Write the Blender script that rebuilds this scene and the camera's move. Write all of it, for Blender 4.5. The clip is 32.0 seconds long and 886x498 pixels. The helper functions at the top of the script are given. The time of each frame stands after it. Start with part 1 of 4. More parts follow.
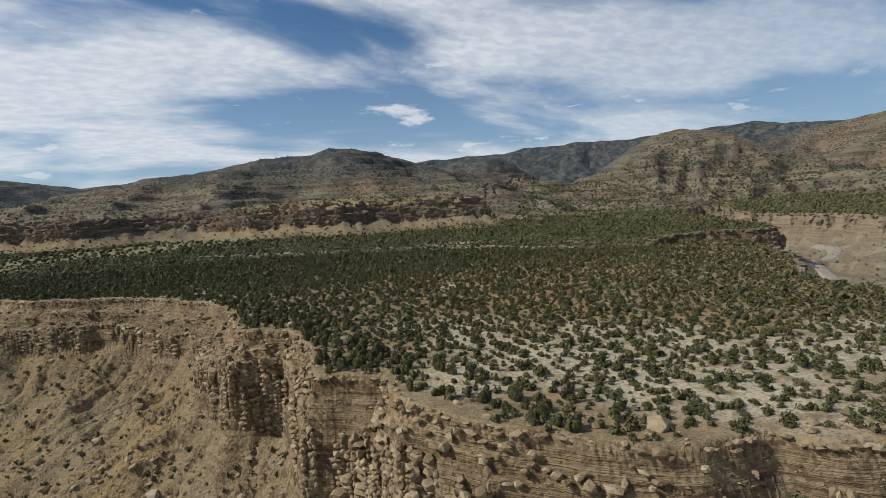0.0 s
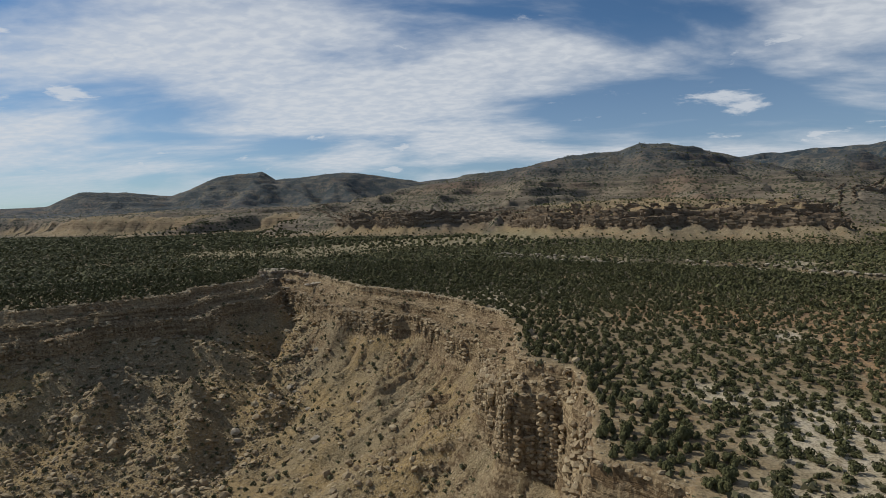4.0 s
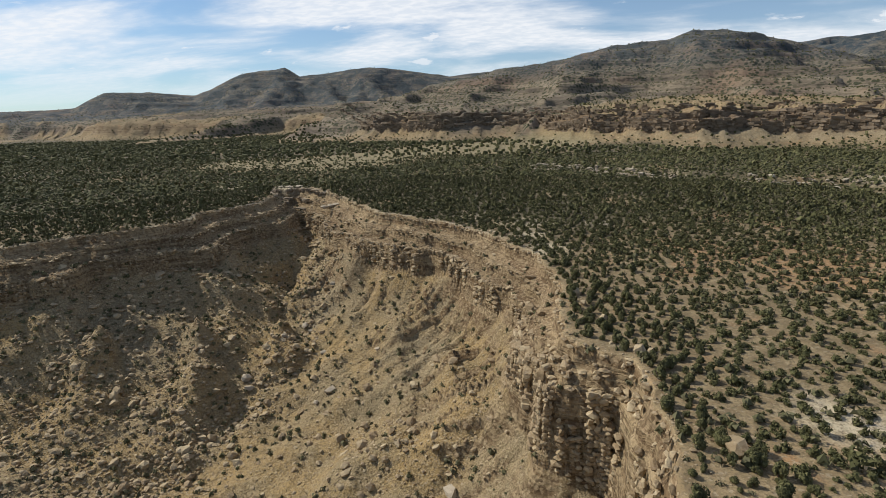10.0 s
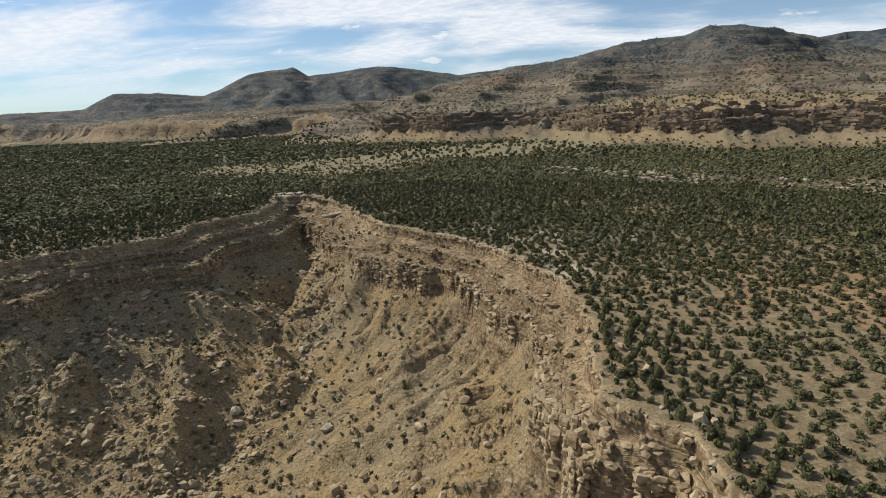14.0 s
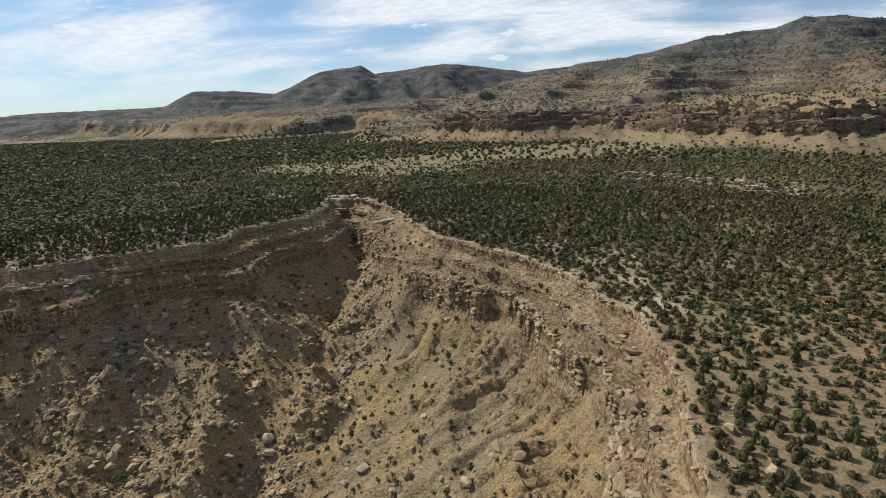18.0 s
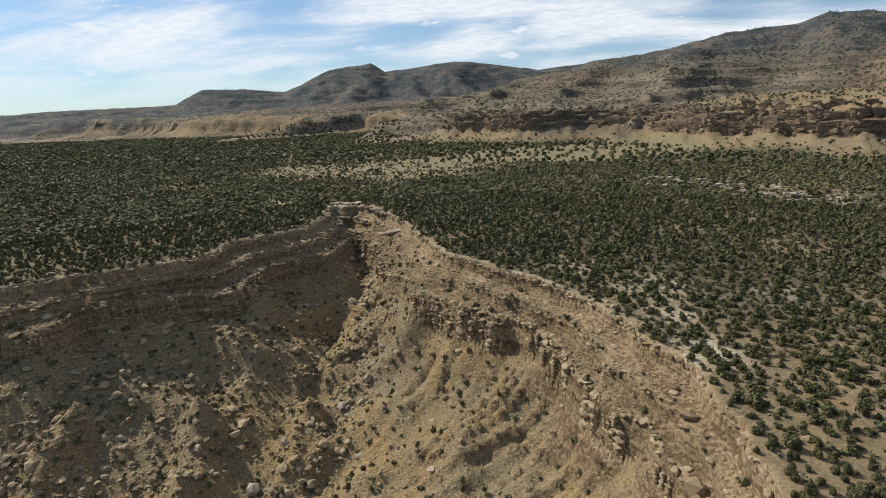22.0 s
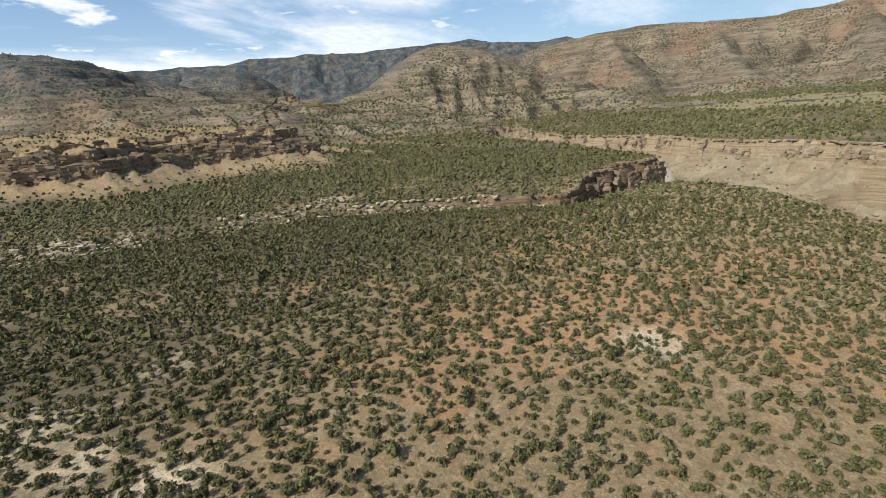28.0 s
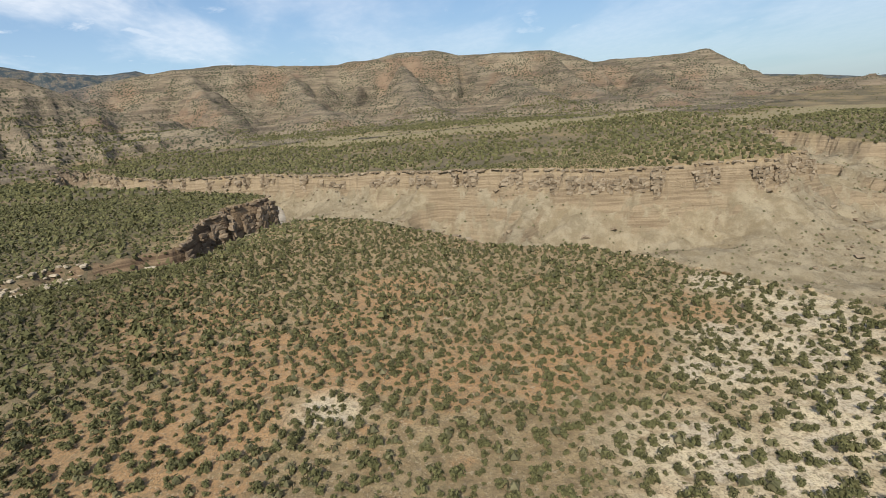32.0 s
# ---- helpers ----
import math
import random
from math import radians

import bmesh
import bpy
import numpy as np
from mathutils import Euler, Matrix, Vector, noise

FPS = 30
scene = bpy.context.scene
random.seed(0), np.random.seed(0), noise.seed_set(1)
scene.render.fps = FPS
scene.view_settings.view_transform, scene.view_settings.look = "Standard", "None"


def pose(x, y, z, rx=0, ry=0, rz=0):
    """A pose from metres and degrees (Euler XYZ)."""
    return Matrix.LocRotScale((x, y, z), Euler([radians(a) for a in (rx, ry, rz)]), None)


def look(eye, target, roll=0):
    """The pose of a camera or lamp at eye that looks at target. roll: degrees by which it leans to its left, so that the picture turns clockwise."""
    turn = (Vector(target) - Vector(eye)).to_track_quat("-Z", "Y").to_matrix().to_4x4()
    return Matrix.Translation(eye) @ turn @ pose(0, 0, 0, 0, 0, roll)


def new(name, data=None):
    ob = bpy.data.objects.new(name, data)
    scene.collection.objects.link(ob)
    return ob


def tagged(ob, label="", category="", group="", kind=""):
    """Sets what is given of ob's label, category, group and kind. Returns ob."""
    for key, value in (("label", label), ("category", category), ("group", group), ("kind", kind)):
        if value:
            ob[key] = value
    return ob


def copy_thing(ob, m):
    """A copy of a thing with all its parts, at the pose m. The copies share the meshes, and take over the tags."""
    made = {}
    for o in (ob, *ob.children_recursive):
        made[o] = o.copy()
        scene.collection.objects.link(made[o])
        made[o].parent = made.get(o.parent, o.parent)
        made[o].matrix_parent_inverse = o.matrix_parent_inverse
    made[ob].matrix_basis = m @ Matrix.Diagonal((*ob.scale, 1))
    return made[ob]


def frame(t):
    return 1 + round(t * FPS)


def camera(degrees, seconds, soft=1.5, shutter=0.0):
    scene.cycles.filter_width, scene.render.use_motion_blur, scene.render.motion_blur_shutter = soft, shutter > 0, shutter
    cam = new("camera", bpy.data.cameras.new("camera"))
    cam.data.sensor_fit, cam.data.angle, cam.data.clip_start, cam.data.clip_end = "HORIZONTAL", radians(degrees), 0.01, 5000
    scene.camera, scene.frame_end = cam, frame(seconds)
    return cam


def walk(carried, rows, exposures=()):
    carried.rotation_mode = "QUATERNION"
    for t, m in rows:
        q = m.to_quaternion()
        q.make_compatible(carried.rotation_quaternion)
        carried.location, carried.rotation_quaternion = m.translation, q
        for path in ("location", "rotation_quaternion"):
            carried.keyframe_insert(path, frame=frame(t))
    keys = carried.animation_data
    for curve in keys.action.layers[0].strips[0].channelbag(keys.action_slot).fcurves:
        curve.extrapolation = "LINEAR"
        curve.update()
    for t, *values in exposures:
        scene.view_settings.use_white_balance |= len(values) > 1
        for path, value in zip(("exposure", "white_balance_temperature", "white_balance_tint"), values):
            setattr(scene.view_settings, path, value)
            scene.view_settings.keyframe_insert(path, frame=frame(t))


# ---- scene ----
# ================= camera =================
cam = camera(79.55, 32.0, soft=0.4)


def gaze(t, x, y, z, yaw, pitch, roll):
    a, b = radians(yaw), radians(pitch)
    ahead = (-math.sin(a) * math.cos(b), math.cos(a) * math.cos(b), math.sin(b))
    return t, look((x, y, z), (x + ahead[0], y + ahead[1], z + ahead[2]), roll)


PATH = [gaze(*row) for row in (
    (0.0, -4.90, -14.74, 21.08, -29.10, -4.63, -3.51), (0.5, -4.19, -13.29, 21.62, -26.81, -4.51, -3.37),
    (1.0, -3.80, -11.87, 22.25, -20.30, -4.24, -2.87), (1.5, -2.97, -9.90, 22.79, -3.69, -3.82, -1.18),
    (2.0, -1.72, -7.63, 23.16, 2.22, -3.78, -0.78), (2.5, -1.18, -5.78, 23.64, 2.42, -3.84, -0.83),
    (3.0, -0.75, -4.10, 24.21, 2.43, -3.87, -0.91), (3.5, -0.47, -2.37, 24.75, 2.44, -3.90, -1.01),
    (5.5, -0.10, 4.72, 26.81, 2.27, -3.90, -1.39), (6.0, -0.10, 6.49, 27.26, 2.06, -3.94, -1.47),
    (6.5, -0.15, 8.48, 27.71, 1.84, -3.95, -1.57), (7.0, -0.18, 10.32, 28.25, 4.97, -3.95, -1.38),
    (7.5, -0.20, 12.17, 28.61, 5.66, -3.97, -1.32), (8.0, -0.22, 13.97, 28.93, 5.72, -5.67, -1.45),
    (8.5, -0.25, 15.73, 29.48, 5.85, -10.32, -1.50), (9.0, -0.28, 17.82, 30.26, 5.97, -14.72, -1.59),
    (9.5, -0.36, 19.50, 30.70, 5.98, -14.77, -1.70), (10.0, -0.46, 21.61, 31.10, 6.06, -14.77, -1.74),
    (11.0, -0.79, 25.19, 31.30, 6.33, -14.80, -1.85), (12.0, -1.15, 28.62, 31.69, 6.28, -14.83, -1.94),
    (12.5, -1.28, 30.35, 31.84, 6.30, -14.87, -2.00), (13.0, -1.43, 32.03, 31.90, 6.81, -14.85, -2.01),
    (13.5, -1.69, 33.95, 32.05, 6.98, -14.87, -2.05), (15.5, -2.00, 41.58, 32.32, 10.17, -14.88, -1.99),
    (16.0, -2.00, 43.56, 32.42, 12.23, -14.88, -1.90), (16.5, -2.16, 45.54, 32.46, 13.13, -14.86, -1.87),
    (17.0, -2.47, 47.50, 32.52, 13.30, -14.87, -1.88), (18.0, -3.21, 51.21, 32.72, 13.85, -14.89, -1.92),
    (19.0, -4.00, 54.66, 33.13, 14.43, -14.94, -1.90), (20.0, -4.82, 58.53, 33.36, 14.59, -14.98, -1.92),
    (21.0, -5.90, 62.36, 33.44, 14.82, -15.00, -1.96), (22.0, -6.98, 66.13, 33.70, 14.97, -15.07, -1.94),
    (22.5, -7.50, 67.94, 33.80, 14.78, -14.34, -2.00), (23.0, -8.10, 69.56, 33.83, 13.54, -13.69, -2.07),
    (23.5, -8.60, 71.47, 33.86, 10.51, -13.76, -2.25), (24.0, -9.20, 73.30, 33.88, 5.80, -13.91, -2.60),
    (24.5, -9.80, 75.10, 33.96, 1.13, -14.05, -2.86), (26.5, -12.70, 83.60, 35.20, -26.86, -15.99, -3.81),
    (27.0, -12.75, 85.55, 35.38, -36.38, -16.11, -4.14), (27.5, -12.40, 87.35, 35.41, -46.27, -15.83, -4.42),
    (28.0, -11.80, 89.06, 35.48, -56.83, -15.42, -4.65), (28.5, -11.18, 90.53, 35.70, -70.63, -16.23, -4.76),
    (29.0, -10.50, 91.91, 36.06, -86.10, -17.14, -4.73), (29.5, -9.52, 93.18, 36.36, -98.95, -17.84, -4.59),
    (30.0, -8.31, 94.20, 36.58, -105.56, -18.01, -4.51), (30.5, -6.90, 94.88, 36.79, -108.22, -17.89, -4.50),
    (31.0, -5.40, 95.25, 36.97, -107.96, -17.35, -4.51), (31.5, -3.76, 95.35, 37.12, -103.84, -15.59, -4.55),
    (32.0, -2.14, 95.23, 37.18, -98.06, -14.90, -4.55))]
walk(cam, PATH, exposures=((0.0, -0.42, 6200, 8), (1.0, -0.46, 6200, 8), (2.0, -0.62, 6200, 8), (8.0, -0.64, 6250, 8), (9.0, -0.60, 6300, 8), (10.0, -0.10, 6400, 9), (24.5, -0.04, 6400, 9), (27.0, 0.22, 6450, 9), (28.5, 0.28, 6500, 9), (32.0, 0.2, 6550, 9)))

# ================= sky and sun =================
SUN_ELEV, SUN_AZ = 41.0, -70.0  # degrees; azimuth from +y towards +x


def make_world():
    w = bpy.data.worlds.new("sky")
    scene.world = w
    w.use_nodes = True
    nt = w.node_tree
    n, l = nt.nodes, nt.links
    n.clear()
    out = n.new("ShaderNodeOutputWorld")
    bg = n.new("ShaderNodeBackground")
    sky = n.new("ShaderNodeTexSky")
    sky.sky_type = "NISHITA"
    sky.sun_disc = False
    sky.sun_elevation = radians(SUN_ELEV)
    sky.sun_rotation = radians(SUN_AZ)
    sky.altitude = 1700
    sky.air_density = 1.0
    sky.dust_density = 0.6
    # clouds: the view direction laid onto a flat layer high above
    tc = n.new("ShaderNodeTexCoord")
    sep = n.new("ShaderNodeSeparateXYZ")
    l.new(tc.outputs["Generated"], sep.inputs[0])

    def math_node(op, a, b=None, c=None):
        m = n.new("ShaderNodeMath")
        m.operation = op
        for k, v in enumerate((a, b, c)):
            if v is None:
                continue
            if isinstance(v, (int, float)):
                m.inputs[k].default_value = v
            else:
                l.new(v, m.inputs[k])
        return m.outputs[0]

    zc = math_node("MAXIMUM", sep.outputs["Z"], 0.0)
    zz = math_node("ADD", zc, 0.16)
    u = math_node("DIVIDE", sep.outputs["X"], zz)
    v = math_node("DIVIDE", sep.outputs["Y"], zz)
    comb = n.new("ShaderNodeCombineXYZ")
    l.new(u, comb.inputs[0])
    l.new(v, comb.inputs[1])

    def cloud(scale, loc, stretch, lo, hi, detail, rough, turn=0.0):
        mp = n.new("ShaderNodeMapping")
        mp.inputs["Location"].default_value = loc
        mp.inputs["Rotation"].default_value = (0, 0, radians(turn))
        mp.inputs["Scale"].default_value = stretch
        l.new(comb.outputs[0], mp.inputs["Vector"])
        t = n.new("ShaderNodeTexNoise")
        t.inputs["Scale"].default_value = scale
        t.inputs["Detail"].default_value = detail
        t.inputs["Roughness"].default_value = rough
        t.inputs["Distortion"].default_value = 0.3
        l.new(mp.outputs[0], t.inputs["Vector"])
        r = n.new("ShaderNodeMapRange")
        r.interpolation_type = "SMOOTHSTEP"
        r.inputs["From Min"].default_value = lo
        r.inputs["From Max"].default_value = hi
        l.new(t.outputs["Fac"], r.inputs["Value"])
        return r.outputs[0]

    sheet = cloud(0.80, (3.1, 0.4, 0), (0.8, 1.4, 1), 0.39, 0.58, 8, 0.54, 14)
    puffs = cloud(2.6, (7.7, 2.2, 0), (1, 1.15, 1), 0.575, 0.68, 8, 0.58, 20)
    ripple = cloud(13.0, (0.7, 5.2, 0), (1, 1.5, 1), 0.35, 0.68, 3, 0.5, 30)
    rip = math_node("MULTIPLY_ADD", ripple, 0.22, 0.78)
    body = math_node("MULTIPLY", sheet, rip)
    both = math_node("MAXIMUM", body, math_node("MULTIPLY", puffs, 0.85))
    low = n.new("ShaderNodeMapRange")
    low.inputs["From Min"].default_value = 0.0
    low.inputs["From Max"].default_value = 0.10
    l.new(sep.outputs["Z"], low.inputs["Value"])
    side = n.new("ShaderNodeMapRange")
    side.inputs["From Min"].default_value, side.inputs["From Max"].default_value = -0.55, 0.5
    side.inputs["To Min"].default_value, side.inputs["To Max"].default_value = 0.22, 1.0
    l.new(math_node("SUBTRACT", math_node("MULTIPLY", sep.outputs["Y"], 0.9), math_node("MULTIPLY", sep.outputs["X"], 0.5)), side.inputs["Value"])
    cover = math_node("MULTIPLY", math_node("MULTIPLY", both, low.outputs[0]), side.outputs[0])
    haze = math_node("SUBTRACT", 1.0, math_node("MULTIPLY", zc, 3.2))
    haze = math_node("MULTIPLY", math_node("MAXIMUM", haze, 0.0), math_node("MULTIPLY_ADD", side.outputs[0], -0.36, 0.86))
    cover = math_node("MULTIPLY", cover, 0.94)
    veil = n.new("ShaderNodeMix")
    veil.data_type = "RGBA"
    l.new(haze, veil.inputs["Factor"])
    tint = n.new("ShaderNodeMix")
    tint.data_type, tint.blend_type = "RGBA", "MULTIPLY"
    tint.inputs["Factor"].default_value = 1.0
    l.new(sky.outputs[0], tint.inputs["A"])
    tint.inputs["B"].default_value = (0.78, 1.0, 1.14, 1)
    l.new(tint.outputs["Result"], veil.inputs["A"])
    low_sky = n.new("ShaderNodeMix")
    low_sky.data_type = "RGBA"
    l.new(side.outputs[0], low_sky.inputs["Factor"])
    low_sky.inputs["A"].default_value = (3.1, 3.8, 4.5, 1)
    low_sky.inputs["B"].default_value = (5.4, 6.1, 7.0, 1)
    l.new(low_sky.outputs["Result"], veil.inputs["B"])
    mix = n.new("ShaderNodeMix")
    mix.data_type = "RGBA"
    l.new(cover, mix.inputs["Factor"])
    l.new(veil.outputs["Result"], mix.inputs["A"])
    mix.inputs["B"].default_value = (10.0, 10.1, 10.4, 1)
    l.new(mix.outputs["Result"], bg.inputs["Color"])
    bg.inputs["Strength"].default_value = 0.098
    l.new(bg.outputs[0], out.inputs[0])


make_world()
sun = new("sun", bpy.data.lights.new("sun", "SUN"))
sun.data.energy, sun.data.angle, sun.data.color = 4.6, radians(0.6), (1.0, 0.94, 0.84)
_e, _a = radians(SUN_ELEV), radians(SUN_AZ)
sun.matrix_world = look((math.sin(_a) * math.cos(_e) * 50, math.cos(_a) * math.cos(_e) * 50, math.sin(_e) * 50), (0, 0, 0))

# ================= numbers: smooth noise over arrays =================


def lattice(ix, iy, seed):
    h = (ix.astype(np.int64) * 374761393 + iy.astype(np.int64) * 668265263 + seed * 974711) & 0xFFFFFFFF
    h = ((h ^ (h >> 13)) * 1274126177) & 0xFFFFFFFF
    h = ((h ^ (h >> 16)) * 2246822519) & 0xFFFFFFFF
    return (((h ^ (h >> 15)) & 0xFFFF) / 32767.5 - 1.0).astype(np.float32)


def vnoise(x, y, seed=0):
    x0, y0 = np.floor(x), np.floor(y)
    fx, fy = (x - x0).astype(np.float32), (y - y0).astype(np.float32)
    fx, fy = fx * fx * fx * (fx * (fx * 6 - 15) + 10), fy * fy * fy * (fy * (fy * 6 - 15) + 10)
    a, b = lattice(x0, y0, seed), lattice(x0 + 1, y0, seed)
    c, d = lattice(x0, y0 + 1, seed), lattice(x0 + 1, y0 + 1, seed)
    return a + (b - a) * fx + (c - a) * fy + (a - b - c + d) * fx * fy


def fbm(x, y, size, octaves=3, seed=0):
    total, amp, norm = 0.0, 1.0, 0.0
    for k in range(octaves):
        total = total + amp * vnoise(x / size * 2**k + 17.3 * k, y / size * 2**k - 9.1 * k, seed + k)
        norm += amp
        amp *= 0.5
    return total / norm


def ridged(x, y, size, octaves=3, seed=0):
    total, amp, norm = 0.0, 1.0, 0.0
    for k in range(octaves):
        total = total + amp * (1 - np.abs(vnoise(x / size * 2**k + 5.3 * k, y / size * 2**k + 3.7 * k, seed + k)) * 2)
        norm += amp
        amp *= 0.5
    return total / norm


def step(a, b, v):
    t = np.clip((v - a) / (b - a), 0, 1)
    return t * t * (3 - 2 * t)


def near_line(x, y, pts, closed=False):
    """Distance to a polyline, the arc length of the nearest place on it, its segment and share, and whether the place is inside (closed)."""
    pts = np.array(pts, np.float32)[:, :2]
    ends = np.roll(pts, -1, 0) if closed else pts[1:]
    starts = pts if closed else pts[:-1]
    best = np.full(x.shape, 1e12, np.float32)
    arc, seg, part_ = np.zeros_like(best), np.zeros(x.shape, np.int16), np.zeros_like(best)
    inside, run = np.zeros(x.shape, bool), 0.0
    for k, (p, q) in enumerate(zip(starts, ends)):
        e = q - p
        ln = float(np.hypot(*e))
        t = np.clip(((x - p[0]) * e[0] + (y - p[1]) * e[1]) / (ln * ln), 0, 1)
        d = (x - p[0] - t * e[0]) ** 2 + (y - p[1] - t * e[1]) ** 2
        m = d < best
        best[m], arc[m], seg[m], part_[m] = d[m], (run + t * ln)[m], k, t[m]
        run += ln
        if closed:
            cross = ((p[1] > y) != (q[1] > y))
            if abs(e[1]) > 1e-6:
                inside ^= cross & (x < e[0] * (y - p[1]) / e[1] + p[0])
    return np.sqrt(best), arc, seg, part_, inside


# ================= the plan =================
# the edge of the canyons: the western plateau's rim, round the canyon's head, the mesa's rim and promontory, the side draw, the prow, the far wall
RIM = [(-3500, -700), (-1500, -250), (-700, 0), (-330, 75), (-200, 105), (-128, 143), (-114, 156), (-98, 172), (-97, 190), (-86, 204),
       (-89, 220), (-94, 236), (-84, 240), (-70, 229), (-58, 215), (-44, 192), (-34, 180), (-24, 173), (-14, 167), (-6, 158),
       (0, 148), (8, 134), (11.5, 122), (11, 112), (10, 102), (9, 95), (9.5, 88.5), (15, 85), (15.5, 76), (16, 66), (14, 57), (13, 51), (20, 45),
       (19, 34), (23, 25), (28, 19), (36, 13), (49, 6), (62, 6), (76, 12), (95, 18), (113, 25), (131, 37), (146, 61), (172, 78), (193, 92), (203, 120),
       (196, 145), (180, 166), (192, 170), (206, 164), (233, 160), (262, 158), (284, 147), (300, 158), (330, 196), (392, 262), (470, 340), (560, 380), (575, 360),
       (500, 300), (447, 248), (420, 175), (369, 109), (318, 37), (273, -25), (250, -78), (244, -112), (258, -143), (300, -165), (380, -196), (470, -222), (480, -244), (400, -258), (330, -256), (285, -272), (262, -320), (310, -420),
       (430, -620), (900, -1200), (1600, -3500)]
# the bench below the northern mountain: the line of its cliff
BENCH = [(-2200, 2200), (-1900, 900), (-1300, 800), (-1050, 850), (-900, 800), (-700, 835), (-560, 770), (-450, 800), (-330, 735), (-250, 760), (-180, 650), (-118, 535), (-70, 520), (-38, 512), (0, 525), (34, 505), (64, 440), (98, 412), (130, 396), (160, 402), (188, 388), (222, 356),
         (247, 352), (262, 382), (320, 470), (430, 600), (600, 740), (760, 900), (1000, 1300), (1000, 2200)]
# the shallow draw that deepens towards the prow: x, y, depth
DRAW = [(20, 305, 0.5), (55, 284, 3.5), (92, 268, 4.5), (132, 240, 5.0), (152, 210, 7.0), (172, 182, 11.0), (186, 164, 16.0)]
# crests of the mountains: x, y, height, and for each the reach of its foot
CRESTS = [
    (420, [(-1500, 700, 20), (-1125, 1014, 48), (-962, 1173, 55), (-907, 1217, 88), (-822, 1277, 90), (-755, 1318, 80), (-713, 1341, 99), (-639, 1379, 132), (-556, 1415, 146),
           (-512, 1432, 124), (-415, 1463, 132), (-328, 1485, 144), (-240, 1502, 130), (-121, 1517, 115), (0, 1522, 125)]),
    (430, [(-60, 1010, 78), (18, 941, 92), (97, 926, 101), (139, 916, 113), (203, 903, 118), (256, 890, 119), (291, 878, 130), (330, 885, 130), (375, 890, 122), (409, 885, 114), (443, 865, 102), (520, 850, 80)]),
    (260, [(560, 990, 98), (582, 955, 115), (645, 909, 114), (679, 880, 92), (713, 849, 64)]),
    (270, [(752, 734, 62), (793, 683, 106), (817, 649, 126), (844, 607, 132), (873, 555, 121), (895, 512, 96), (917, 458, 66)]),
    (430, [(1420, 700, 150), (1430, 600, 165), (1436, 482, 176), (1469, 368, 180), (1485, 266, 172), (1493, 155, 164), (1493, 33, 173), (1490, -24, 186), (1479, -122, 186),
           (1464, -205, 166), (1404, -418, 160), (1360, -526, 122), (1301, -643, 118), (1233, -750, 124), (1193, -806, 86), (1160, -849, 52)]),
    # spurs that run down from the crests
    (190, [(1488, -24, 180), (1200, -30, 105), (960, -20, 55), (770, -40, 14)]), (170, [(1436, 482, 172), (1150, 380, 92), (960, 300, 50), (800, 250, 12)]),
    (180, [(1464, -205, 160), (1180, -230, 98), (930, -215, 58), (760, -205, 22)]), (170, [(1301, -643, 116), (1080, -520, 70), (920, -460, 40), (800, -410, 12)]),
    (170, [(1485, 266, 170), (1220, 200, 96), (1000, 150, 52), (800, 120, 10)]), (150, [(1404, -418, 158), (1150, -380, 84), (900, -330, 40)]),
    (190, [(-556, 1415, 140), (-500, 1200, 70), (-470, 1000, 22)]), (180, [(-328, 1485, 140), (-310, 1260, 72), (-300, 1080, 26)]), (170, [(-822, 1277, 88), (-760, 1100, 46), (-720, 960, 14)]),
    (130, [(844, 607, 128), (740, 560, 62), (640, 520, 14)]), (120, [(873, 555, 116), (800, 460, 52), (740, 380, 12)]),
    (480, [(1000, 2420, 215), (1109, 2373, 222), (1192, 2332, 223), (1298, 2274, 236), (1393, 2217, 241), (1500, 2150, 236)]),
    (520, [(1500, 3250, 320), (1741, 3118, 338), (2107, 2875, 340), (2210, 2794, 372), (2404, 2622, 378), (2680, 2326, 368), (2928, 1988, 386), (3054, 1778, 398), (3243, 1377, 346), (3289, 1252, 362)]),
    (700, [(2100, -1260, 90), (1937, -1479, 65), (1809, -1624, 44), (1737, -1697, 28), (1638, -1789, 30), (1524, -1882, 6), (1342, -2011, 16), (1178, -2107, 8)]),
]


